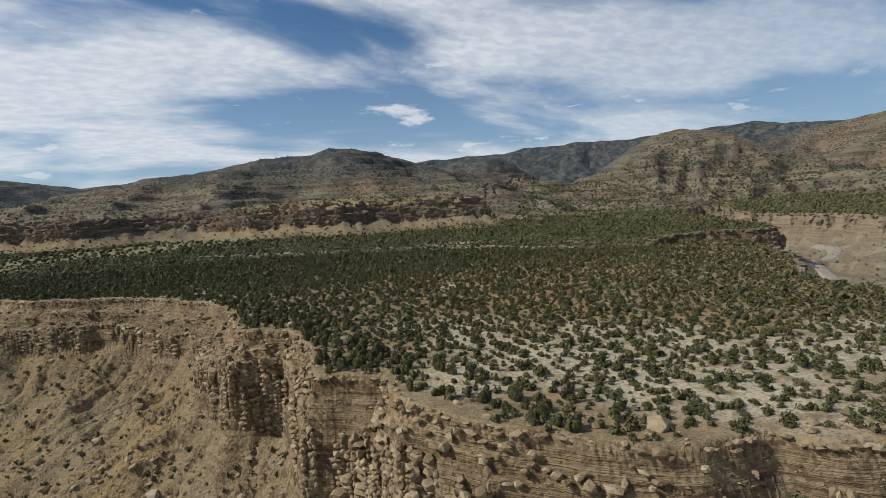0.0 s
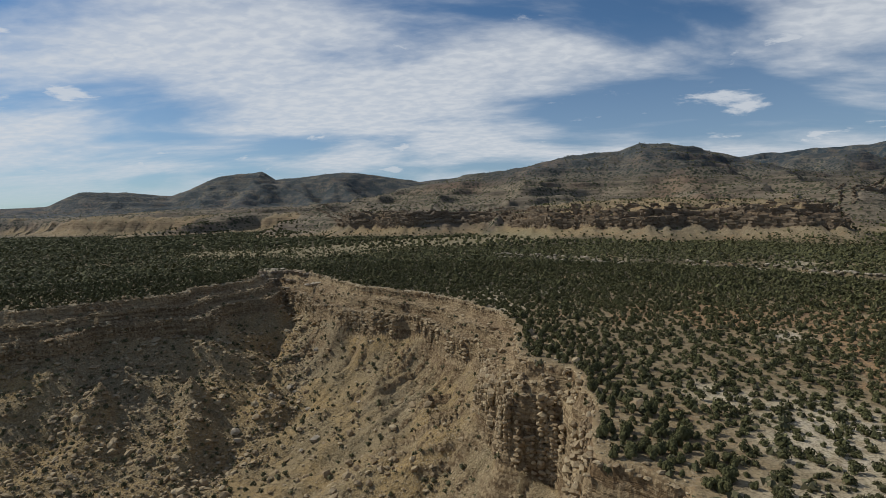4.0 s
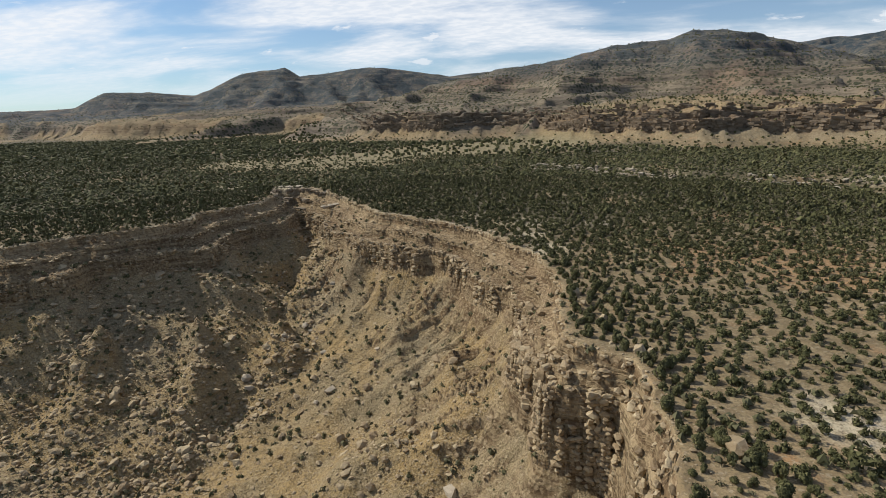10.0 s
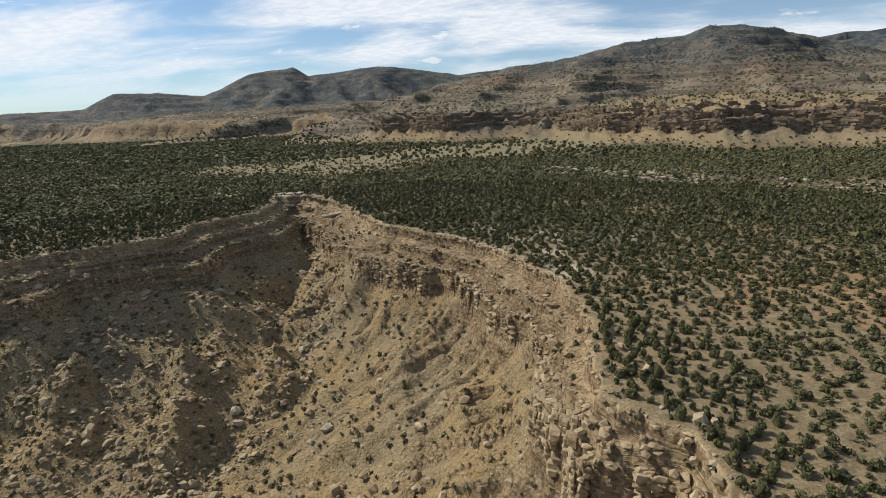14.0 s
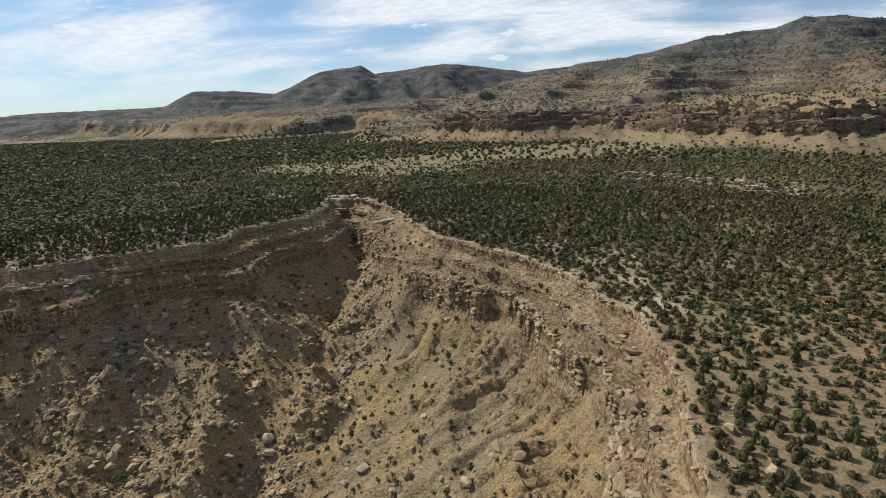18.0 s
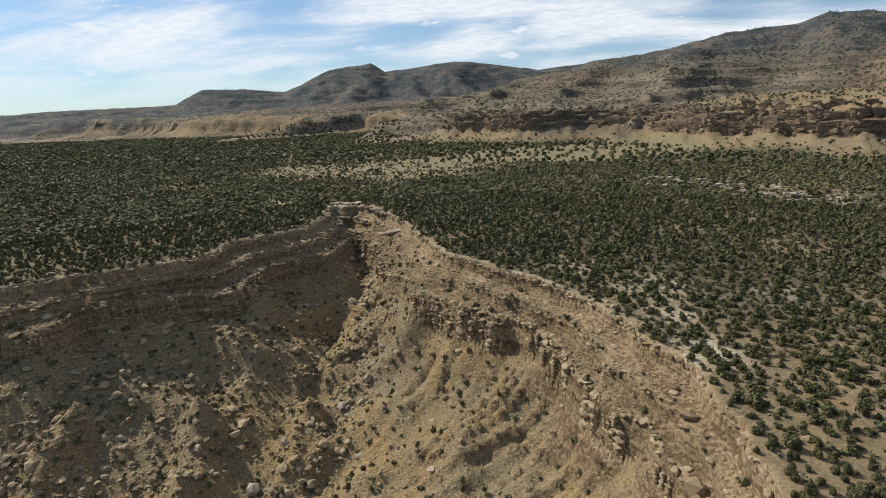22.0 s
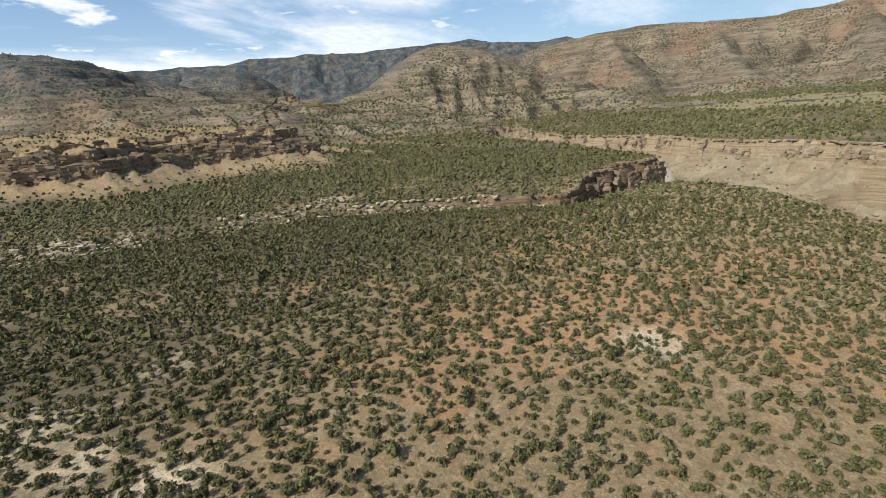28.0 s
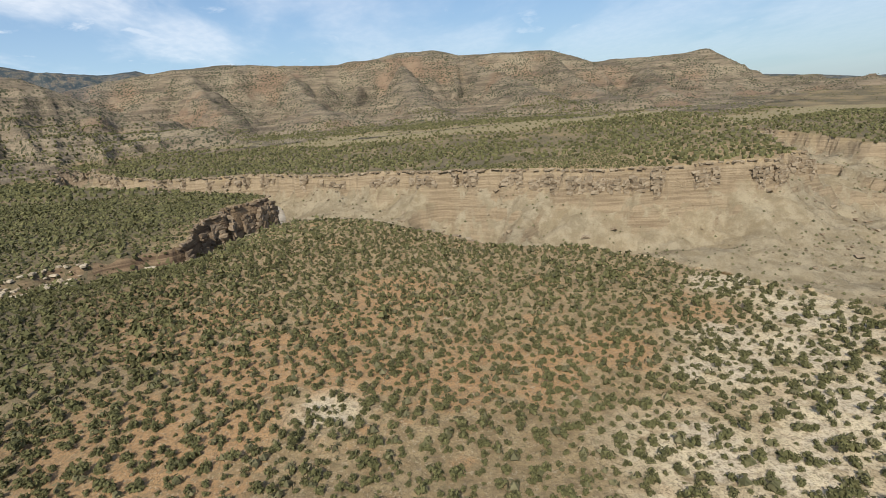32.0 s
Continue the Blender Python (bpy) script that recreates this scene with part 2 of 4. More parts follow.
def lay(x, y, full=False):
    """Height of the ground at x, y; with full also the distance inside the rim, the bench's distance and the mountain's share."""
    x, y = np.asarray(x, np.float32), np.asarray(y, np.float32)
    far = step(150, 420, np.hypot(x - 20, y - 90))
    wob = 1 + 2.2 * far
    wx = x + wob * (2.2 * fbm(x, y, 17, 2, 3) + 0.9 * vnoise(x / 3.7, y / 3.7, 5))
    wy = y + wob * (2.2 * fbm(x, y, 17, 2, 4) + 0.9 * vnoise(x / 3.7, y / 3.7, 6))
    dist, arc, _, _, inside = near_line(wx, wy, RIM, True)
    d = np.where(inside, dist, -dist)
    # open ground
    east = step(0, 350, (x - 300) * 0.85 - (y - 30) * 0.53)
    z = 0.9 * fbm(x, y, 55, 2, 11) + 0.22 * fbm(x, y, 7, 2, 12)
    z = z + 2.0 * step(250, 350, y) + 14 * east + 3 * fbm(x, y, 260, 2, 13) * far
    z = z - 15.0 * step(-212, -262, y) * step(900, 500, x) * step(200, 240, x)
    z = z - 3.0 * step(40, 130, x) * step(140, 20, y) * step(260, 180, x)
    # draw
    dd, _, seg, tt, _ = near_line(x + 4 * fbm(x, y, 14, 2, 21), y + 4 * fbm(x, y, 14, 2, 22), DRAW)
    dep = np.array([p[2] for p in DRAW], np.float32)
    dep = dep[seg] + (dep[seg + 1] - dep[seg]) * tt
    ledge = 0.55 * step(1.0, 0.85, dd / 13) + 0.45 * step(0.62, 0.5, dd / 13)
    gentle = step(1.0, 0.0, dd / 45)
    z = z - dep * np.where(dd < 13, 0.35 + 0.65 * ledge, 0.35 * gentle / 0.9)
    # canyon walls
    corner = step(104, 92, y) * step(70, 40, x) * step(-40, -10, x)
    wall_a = step(90, 112, y) * step(60, 20, x)
    bench = 1.2 + 7.0 * wall_a * (1 + 0.35 * vnoise(x / 14, y / 14, 31))
    c1 = 2.6 + 1.0 * vnoise(x / 9, y / 9, 32)
    c2 = 5.5 + 7.5 * corner - 2.2 * step(205, 260, x) + 2.0 * step(150, 200, x) * step(300, 285, x) + 5.0 * step(170, 200, x) * step(300, 285, x) * step(130, 145, y) + 1.5 * vnoise(x / 7, y / 7, 33)
    floor = 46 - 20 * step(150, 330, x)
    t1 = c1 * step(0, 0.9, d)
    mid = np.clip((d - 0.9) / bench, 0, 1)
    t2 = (2.6 + 1.8 * wall_a) * (0.45 * mid + 0.55 * step(0.46, 0.56, mid))
    d2 = d - 0.9 - bench
    jag = 0.7 * vnoise(arc / 2.3, arc * 0, 133)
    t3 = c2 * (0.55 * step(0, 0.5, d2) + 0.25 * step(0.6, 1.0, d2 + 0.5 * jag) + 0.2 * step(1.1, 1.6, d2 - 0.4 * jag))
    d3 = np.maximum(d2 - 1.7, 0) * (0.88 - 0.21 * step(-48, -80, x))
    rem = np.maximum(floor - c1 - 2.6 - 1.8 * wall_a - c2, 4)
    talus = rem * (1 - np.exp(-d3 / rem))
    true_arc = np.where(x > -62, near_line(x, y, RIM[13:36])[1], arc)
    ribs = 1 - np.abs(vnoise((true_arc + 0.5 * fbm(x, y, 9, 2, 34)) / 2.4, d3 / 60, 35))
    wide = 1 - np.abs(vnoise(x / 17 + 0.3 * fbm(x, y, 25, 2, 36), y / 17, 37))
    bite = (1 - 0.75 * step(-55, -80, x)) * np.minimum(d3 * 0.55, 2.5) * np.exp(-d3 / 19) * np.minimum(1 - ribs, 0.40) ** 0.8 * 2.1 + np.minimum(d3 * 0.25, 1.1) * np.exp(-d3 / 13) * np.abs(vnoise((true_arc + 0.4 * fbm(x, y, 8, 2, 136)) / 1.3, d3 / 40, 138)) * step(260, 150, np.hypot(x, y - 70)) + np.minimum(d3 * 0.2, 3.6) * np.exp(-d3 / 38) * (1 - wide)
    spurs = 1 - np.abs(vnoise((arc + 8 * fbm(x, y, 40, 2, 196)) / 34, d3 / 200, 197))
    bite = bite + step(205, 250, x) * np.minimum(d3 * 0.45, 11) * np.exp(-d3 / 75) * np.maximum(0.78 - spurs, 0) * 3.4
    rough = np.clip(d3 / 4, 0, 1) * (0.45 * fbm(x, y, 5, 3, 38) + 1.3 * fbm(x, y, 22, 2, 39))
    grit = step(-0.5, 0.3, d2) * (0.30 * fbm(x, y, 1.7, 2, 135) + 0.25 * np.abs(vnoise(x / 2.6, y / 2.6, 137))) * step(260, 120, np.hypot(x, y - 70))
    fan = 0.0
    for fx, fy, tx, ty, high in ((-80, 147, -66, 118, 5.5), (-62, 158, -56, 138, 4.0), (-100, 138, -90, 112, 4.5)):
        fd, _, _, ft, _ = near_line(x + 1.2 * fbm(x, y, 6, 2, 198), y + 1.2 * fbm(x, y, 6, 2, 199), [(fx, fy), (tx, ty)])
        fan = np.maximum(fan, high * np.maximum(1 - fd / (3.5 + 6.0 * ft), 0) * (1 - 0.55 * ft) * step(-0.01, 0.12, ft))
    z = z - t1 - t2 - t3 - talus - bite + rough + grit + fan
    # bench of the northern mountain
    bd, barc, _, _, bin_ = near_line(x + 14 * fbm(x, y, 48, 2, 41) + 1.2 * fbm(x, y, 13, 2, 43), y + 14 * fbm(x, y, 48, 2, 42) + 1.2 * fbm(x, y, 13, 2, 44), BENCH, True)
    b = np.where(bin_, bd, -bd)
    gull = 1 - np.minimum(1.9 * np.abs(vnoise(x / 6 + 0.5 * fbm(x, y, 20, 2, 46), y / 34, 45)), 1)
    up = 11 * np.clip((b + 30) / 30, 0, 1) ** 1.5 * (0.62 + 0.38 * gull) + 8.0 * step(0, 3.5, b) + 5.5 * step(9, 12, b) + 2.5 * step(22, 26, b)
    up = up + 0.05 * np.clip(b - 15, 0, 700)
    z = z + up * step(0, 25, -d + 20)
    # mountains
    lift, share = np.zeros_like(z), np.zeros_like(z)
    for k, (reach, line) in enumerate(CRESTS):
        md, marc, mseg, mt, _ = near_line(x + reach * 0.05 * fbm(x, y, reach * 0.35, 2, 50 + k), y + reach * 0.05 * fbm(x, y, reach * 0.35, 2, 70 + k), line)
        top = np.array([p[2] for p in line], np.float32)
        top = top[mseg] + (top[mseg + 1] - top[mseg]) * mt
        run, rise_ = line[-1][0] - line[0][0], line[-1][1] - line[0][1]
        far_ = math.hypot(run, rise_)
        along, across = (x * run + y * rise_) / far_, (x * rise_ - y * run) / far_
        along = along + reach * 0.05 * fbm(x, y, reach * 0.3, 2, 210 + k)
        spur = np.abs(vnoise(along / (reach * 0.26), across / (reach * 1.4), 90 + k)) * 1.5 + 0.6 * np.abs(vnoise(along / (reach * 0.11), across / (reach * 0.9), 110 + k))
        spur = spur * (0.3 if max(p[2] for p in line) > 200 else 0.55 if k < 4 else 1.0)
        u = md / reach * (0.72 + 0.8 * spur * step(0.0, 0.35, md / reach))
        rise = top * np.clip(1 - u, 0, 1) ** 1.15
        m = rise > lift
        lift = np.where(m, rise, lift)
        share = np.where(m, np.clip(1 - u, 0, 1), share)
    cut = np.abs(vnoise(x / 95, y / 95, 132)) * 0.6 + np.abs(vnoise(x / 41, y / 41, 134)) * 0.4
    lift = lift * (1 - (0.04 + 0.24 * step(650, 900, x)) * (1 - cut) ** 3 * step(0.0, 0.12, share) * step(0.97, 0.75, share))
    crag = ridged(x, y, 150, 4, 230) * step(0.04, 0.25, share) * step(0.98, 0.80, share)
    lift = lift * (1 + (0.10 + 0.10 * step(600, 850, x)) * crag)
    strat = lift + 5 * fbm(x, y, 80, 2, 130)
    cyc = strat / 15.0
    terr = (np.floor(cyc) + step(0.45, 0.8, cyc - np.floor(cyc))) * 15.0 - strat
    lift2 = lift + terr * 0.62 * step(0.03, 0.2, share) * step(1.0, 0.93, share) + 2.5 * fbm(x, y, 30, 3, 131) * step(0.02, 0.15, share)
    high = np.maximum(z, lift2 + np.minimum(z, 10) * step(0.8, 0.2, share))
    z = np.where(share > 0, high, z)
    if full:
        return z, d, b, share, d2
    return z


# ================= materials =================


def mat_new(name):
    m = bpy.data.materials.new(name)
    m.use_nodes = True
    nt = m.node_tree
    nt.nodes.clear()
    out = nt.nodes.new("ShaderNodeOutputMaterial")
    bsdf = nt.nodes.new("ShaderNodeBsdfPrincipled")
    bsdf.inputs["Roughness"].default_value = 0.95
    bsdf.inputs["Specular IOR Level"].default_value = 0.15
    nt.links.new(bsdf.outputs[0], out.inputs[0])
    return m, nt, bsdf


class Nodes:
    """Short ways to wire a material."""

    def __init__(self, nt):
        self.nt, self.n, self.l = nt, nt.nodes, nt.links

    def put(self, sock, v):
        if isinstance(v, (int, float)):
            sock.default_value = v
        elif isinstance(v, tuple):
            sock.default_value = v if len(v) == 4 or sock.type != "RGBA" else (*v, 1)
        else:
            self.l.new(v, sock)

    def math(self, op, a, b=0.0, clamp=False):
        m = self.n.new("ShaderNodeMath")
        m.operation, m.use_clamp = op, clamp
        self.put(m.inputs[0], a)
        self.put(m.inputs[1], b)
        return m.outputs[0]

    def noise(self, scale, detail=3, rough=0.55, vec=None, stretch=None):
        pos = vec if vec is not None else self.n.new("ShaderNodeNewGeometry").outputs["Position"]
        if stretch:
            mp = self.n.new("ShaderNodeMapping")
            mp.inputs["Scale"].default_value = stretch
            self.l.new(pos, mp.inputs["Vector"])
            pos = mp.outputs[0]
        t = self.n.new("ShaderNodeTexNoise")
        t.inputs["Scale"].default_value, t.inputs["Detail"].default_value, t.inputs["Roughness"].default_value = scale, detail, rough
        self.l.new(pos, t.inputs["Vector"])
        return t.outputs["Fac"]

    def ramp(self, v, lo, hi):
        r = self.n.new("ShaderNodeMapRange")
        r.interpolation_type = "SMOOTHSTEP"
        self.put(r.inputs["Value"], v)
        r.inputs["From Min"].default_value, r.inputs["From Max"].default_value = lo, hi
        return r.outputs[0]

    def mix(self, f, a, b, blend="MIX"):
        m = self.n.new("ShaderNodeMix")
        m.data_type, m.blend_type = "RGBA", blend
        self.put(m.inputs["Factor"], f)
        self.put(m.inputs["A"], a)
        self.put(m.inputs["B"], b)
        return m.outputs["Result"]

    def cells(self, scale, pos):
        v = self.n.new("ShaderNodeTexVoronoi")
        v.inputs["Scale"].default_value = scale
        self.l.new(pos, v.inputs["Vector"])
        sp = self.n.new("ShaderNodeSeparateColor")
        self.l.new(v.outputs["Color"], sp.inputs[0])
        return sp.outputs[0], v.outputs["Distance"]

    def attr(self, name):
        a = self.n.new("ShaderNodeAttribute")
        a.attribute_name = name
        return a.outputs["Fac"]

    def bump(self, bsdf, height, strength, dist):
        b = self.n.new("ShaderNodeBump")
        b.inputs["Strength"].default_value, b.inputs["Distance"].default_value = strength, dist
        self.l.new(height, b.inputs["Height"])
        self.l.new(b.outputs[0], bsdf.inputs["Normal"])


def ground_material():
    m, nt, bsdf = mat_new("desert_ground")
    k = Nodes(nt)
    geo = k.n.new("ShaderNodeNewGeometry")
    sepn = k.n.new("ShaderNodeSeparateXYZ")
    k.l.new(geo.outputs["True Normal"], sepn.inputs[0])
    pos = geo.outputs["Position"]
    slope = sepn.outputs["Z"]
    wall, hill, bare, red, dry = k.attr("wall"), k.attr("hill"), k.attr("bare"), k.attr("red"), k.attr("dry")
    face = k.attr("face")
    # open soil: tan sand, reddish patches, pale bare rock
    soil = k.mix(k.ramp(k.noise(0.35, 4, 0.6, pos), 0.35, 0.65), (0.222, 0.160, 0.086), (0.318, 0.240, 0.134))
    patch = k.noise(0.11, 5, 0.68, pos)
    soil = k.mix(k.math("MULTIPLY", k.ramp(k.math("ADD", k.math("MULTIPLY", red, 0.20), patch), 0.53, 0.69), 0.72), soil, (0.38, 0.218, 0.104))
    blot = k.noise(0.16, 5, 0.7, pos)
    pale = k.ramp(k.math("ADD", k.math("MULTIPLY", bare, 0.17), blot), 0.62, 0.74)
    soil = k.mix(k.math("MULTIPLY", bare, k.math("MULTIPLY", k.ramp(k.noise(0.22, 5, 0.65, pos), 0.32, 0.52), 0.9)), soil, (0.60, 0.510, 0.350))
    soil = k.mix(k.math("MULTIPLY", pale, 0.8), soil, (0.50, 0.425, 0.315))
    soil = k.mix(k.math("MULTIPLY", k.ramp(k.noise(1.6, 5, 0.7, pos), 0.50, 0.64), 0.65), soil, (0.194, 0.144, 0.090))
    soil = k.mix(k.math("MULTIPLY", k.ramp(k.noise(0.9, 3, 0.6, pos), 0.58, 0.70), 0.45), soil, (0.144, 0.137, 0.072))
    grass = k.mix(k.ramp(k.noise(0.4, 4, 0.65, pos), 0.35, 0.65), (0.178, 0.152, 0.080), (0.268, 0.234, 0.136))
    soil = k.mix(k.math("MULTIPLY", dry, 0.85), soil, grass)
    # slopes of fallen rock and clay
    clay = k.mix(k.ramp(k.noise(0.06, 5, 0.65, pos), 0.40, 0.62), (0.365, 0.252, 0.108), (0.290, 0.226, 0.122))
    clay = k.mix(k.math("MULTIPLY", k.attr("rib"), 0.55), clay, (0.262, 0.222, 0.146))
    clay = k.mix(k.math("MULTIPLY", k.ramp(k.noise(0.7, 5, 0.7, pos), 0.50, 0.66), 0.55), clay, (0.340, 0.252, 0.142))
    clay = k.mix(k.math("MULTIPLY", k.ramp(k.noise(1.3, 4, 0.7, pos), 0.55, 0.68), 0.6), clay, (0.110, 0.072, 0.037))
    stone, gap = k.cells(2.3, pos)
    grit, gap2 = k.cells(5.5, pos)
    strew = k.ramp(k.noise(0.13, 4, 0.65, pos), 0.36, 0.60)
    clay = k.mix(k.math("MULTIPLY", k.math("MULTIPLY", k.ramp(stone, 0.70, 0.80), strew), 0.35), clay, (0.43, 0.335, 0.205))
    clay = k.mix(k.math("MULTIPLY", k.math("MULTIPLY", k.ramp(stone, 0.30, 0.18), strew), 0.30), clay, (0.135, 0.092, 0.050))
    clay = k.mix(k.math("MULTIPLY", k.ramp(grit, 0.62, 0.90), 0.4), clay, (0.40, 0.30, 0.18))
    clay = k.mix(k.math("MULTIPLY", k.ramp(grit, 0.32, 0.10), 0.5), clay, (0.12, 0.082, 0.045))
    soil = k.mix(k.math("MULTIPLY", k.ramp(grit, 0.24, 0.08), 0.5), soil, (0.16, 0.118, 0.072))
    fleck, pebble = k.noise(2.9, 2, 0.6, pos), k.noise(2.1, 2, 0.6, pos, (1.0, 1.13, 0.9))
    clay = k.mix(k.math("MULTIPLY", k.ramp(fleck, 0.56, 0.64), 0.6), clay, (0.130, 0.092, 0.052))
    clay = k.mix(k.math("MULTIPLY", k.ramp(pebble, 0.57, 0.64), 0.55), clay, (0.470, 0.375, 0.235))
    soil = k.mix(k.math("MULTIPLY", k.ramp(fleck, 0.55, 0.64), 0.55), soil, (0.105, 0.088, 0.050))
    soil = k.mix(k.math("MULTIPLY", k.ramp(pebble, 0.57, 0.66), 0.5), soil, (0.42, 0.345, 0.235))
    soil = k.mix(k.math("MULTIPLY", k.attr("duff"), k.ramp(k.noise(0.5, 4, 0.6, pos), 0.18, 0.55)), soil, (0.112, 0.094, 0.058))
    cream = k.mix(k.ramp(k.noise(0.12, 5, 0.7, pos), 0.38, 0.64), (0.190, 0.163, 0.114), (0.318, 0.276, 0.196))
    # bedded rock
    beds = k.noise(0.55, 5, 0.7, pos, (0.06, 0.06, 1.6))
    rock = k.mix(k.ramp(beds, 0.36, 0.62), (0.165, 0.108, 0.058), (0.350, 0.262, 0.150))
    rock = k.mix(k.math("MULTIPLY", k.ramp(k.noise(0.9, 5, 0.7, pos, (1, 1, 0.35)), 0.52, 0.68), 0.6), rock, (0.144, 0.094, 0.058))
    rock = k.mix(k.math("MULTIPLY", k.ramp(stone, 0.66, 0.82), 0.5), rock, (0.40, 0.30, 0.18))
    rock = k.mix(k.math("MULTIPLY", k.ramp(stone, 0.32, 0.14), 0.6), rock, (0.105, 0.068, 0.038))
    rock = k.mix(k.math("MULTIPLY", k.attr("cream"), 0.8), rock, k.mix(k.ramp(beds, 0.36, 0.62), (0.190, 0.146, 0.097), (0.288, 0.229, 0.154)))
    rock = k.mix(k.attr("brown"), rock, k.mix(k.ramp(beds, 0.36, 0.62), (0.085, 0.055, 0.035), (0.215, 0.150, 0.092)))
    # far slopes: bedded, with dark dots of scrub too far off to be built
    hills = k.mix(k.ramp(k.noise(0.10, 5, 0.7, pos, (0.12, 0.12, 1.4)), 0.36, 0.64), (0.132, 0.106, 0.075), (0.218, 0.176, 0.124))
    band = k.noise(0.10, 5, 0.75, pos, (0.05, 0.05, 1.0))
    hills = k.mix(k.math("MULTIPLY", k.ramp(band, 0.545, 0.575), 0.55), hills, (0.275, 0.224, 0.158))
    hills = k.mix(k.math("MULTIPLY", k.ramp(band, 0.455, 0.43), 0.6), hills, (0.098, 0.080, 0.062))
    hills = k.mix(k.math("MULTIPLY", k.ramp(k.noise(0.006, 4, 0.6, pos), 0.50, 0.64), 0.6), hills, (0.218, 0.140, 0.092))
    hills = k.mix(k.math("MULTIPLY", k.ramp(k.noise(0.011, 5, 0.65, pos), 0.54, 0.66), 0.7), hills, (0.252, 0.210, 0.146))
    dots = k.n.new("ShaderNodeTexVoronoi")
    dots.inputs["Scale"].default_value = 0.21
    k.l.new(pos, dots.inputs["Vector"])
    dot = k.math("MULTIPLY", k.ramp(dots.outputs["Distance"], 0.50, 0.38), k.ramp(k.noise(0.016, 5, 0.65, pos), 0.34, 0.56))
    hills = k.mix(k.math("MULTIPLY", dot, 0.9), hills, (0.040, 0.047, 0.025))
    steep = k.ramp(slope, 0.62, 0.42)
    near = k.mix(wall, soil, k.mix(k.math("MULTIPLY", k.attr("cream"), 0.75), clay, cream))
    near = k.mix(k.math("MAXIMUM", steep, face), near, rock)
    # woods on the far slopes, with blue distance haze painted into their colour
    wood_haze = k.attr("wood_haze")
    hazy_forest = k.mix(k.ramp(k.noise(0.03, 4, 0.6, pos), 0.35, 0.65), (0.038, 0.054, 0.064), (0.080, 0.094, 0.104))
    hills = k.mix(k.math("MULTIPLY", wood_haze, k.math("ADD", 0.4, k.math("MULTIPLY", k.ramp(k.noise(0.03, 6, 0.75, pos), 0.60, 0.44), 0.6))), hills, hazy_forest)
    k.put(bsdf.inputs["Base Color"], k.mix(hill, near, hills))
    h = k.math("ADD", k.math("MULTIPLY", k.noise(2.2, 5, 0.7, pos), k.math("ADD", 0.15, k.math("MULTIPLY", wall, 0.35))), k.math("MULTIPLY", k.noise(0.5, 4, 0.65, pos), k.math("ADD", 0.45, k.math("MULTIPLY", wall, 0.55))))
    h = k.math("ADD", h, k.math("MULTIPLY", wall, k.math("MULTIPLY", k.math("SUBTRACT", 1.0, gap), k.math("MULTIPLY", stone, 0.16))))
    relief = k.math("ADD", k.math("MULTIPLY", k.noise(0.035, 6, 0.7, pos), 6.5), k.math("MULTIPLY", band, 4.0))
    h = k.math("ADD", h, k.math("MULTIPLY", hill, relief))
    h = k.math("ADD", h, k.math("MULTIPLY", face, k.math("MULTIPLY", beds, 1.6)))
    k.bump(bsdf, h, 1.0, 0.9)
    return m


def leaf_material(name, dark, light):
    m, nt, bsdf = mat_new(name)
    k = Nodes(nt)
    geo = k.n.new("ShaderNodeNewGeometry")
    isl = geo.outputs["Random Per Island"]
    col = k.mix(isl, dark, light)
    big = k.ramp(k.noise(0.08, 3, 0.6), 0.35, 0.65)
    col = k.mix(k.math("MULTIPLY", big, 0.4), col, (0.110, 0.110, 0.046))
    k.put(bsdf.inputs["Base Color"], col)
    bsdf.inputs["Roughness"].default_value = 0.85
    return m


MAT_GROUND = ground_material()
MAT_LEAF = leaf_material("juniper_foliage", (0.041, 0.042, 0.018), (0.150, 0.141, 0.063))

# ================= the ground: one sheet to the horizon =================


def mesh_of(name, verts, faces, material, smooth=False):
    """A mesh from arrays of places and of faces with three or four corners each."""
    me = bpy.data.meshes.new(name)
    nv, (nf, nc) = len(verts), faces.shape
    me.vertices.add(nv)
    me.vertices.foreach_set("co", np.ascontiguousarray(verts, np.float32).ravel())
    me.loops.add(nf * nc)
    me.loops.foreach_set("vertex_index", np.ascontiguousarray(faces, np.int32).ravel())
    me.polygons.add(nf)
    me.polygons.foreach_set("loop_start", np.arange(0, nf * nc, nc, dtype=np.int32))
    me.polygons.foreach_set("use_smooth", np.full(nf, smooth, bool))
    me.update(calc_edges=True)
    me.materials.append(material)
    return me


# bare pale rock and reddish earth: x, y, radius
BARE = [(9, 166, 9), (8, 153, 5), (10, 140, 6), (26, 166, 6), (-8, 178, 8), (43, 63, 9), (37, 55, 7), (46, 38, 12), (58, 48, 8), (42, 46, 10), (34, 72, 5),
        (45, 25, 10), (49, 16, 9), (42, 34, 9), (61, 103, 5), (-273, 292, 26), (-119, 247, 10), (-90, 242, 7), (30, 40, 8), (55, 20, 10), (70, 25, 10), (60, 32, 12), (76, 20, 10), (90, 24, 9), (66, 42, 8), (152, 250, 10), (88, 281, 9), (66, 294, 9)]
RED = [(70, 100, 14), (68, 77, 12), (109, 91, 14), (92, 98, 14), (79, 117, 14), (57, 123, 14), (70, 63, 10), (78, 39, 9), (70, 170, 14), (64, 134, 12), (39, 124, 8), (100, 130, 18), (40, 140, 9), (120, 150, 20)]


def spots(x, y, discs):
    out = np.zeros(x.shape, np.float32)
    for cx, cy, r in discs:
        out = np.maximum(out, step(1.5, 0.3, np.hypot(x - cx, y - cy) / r))
    return out


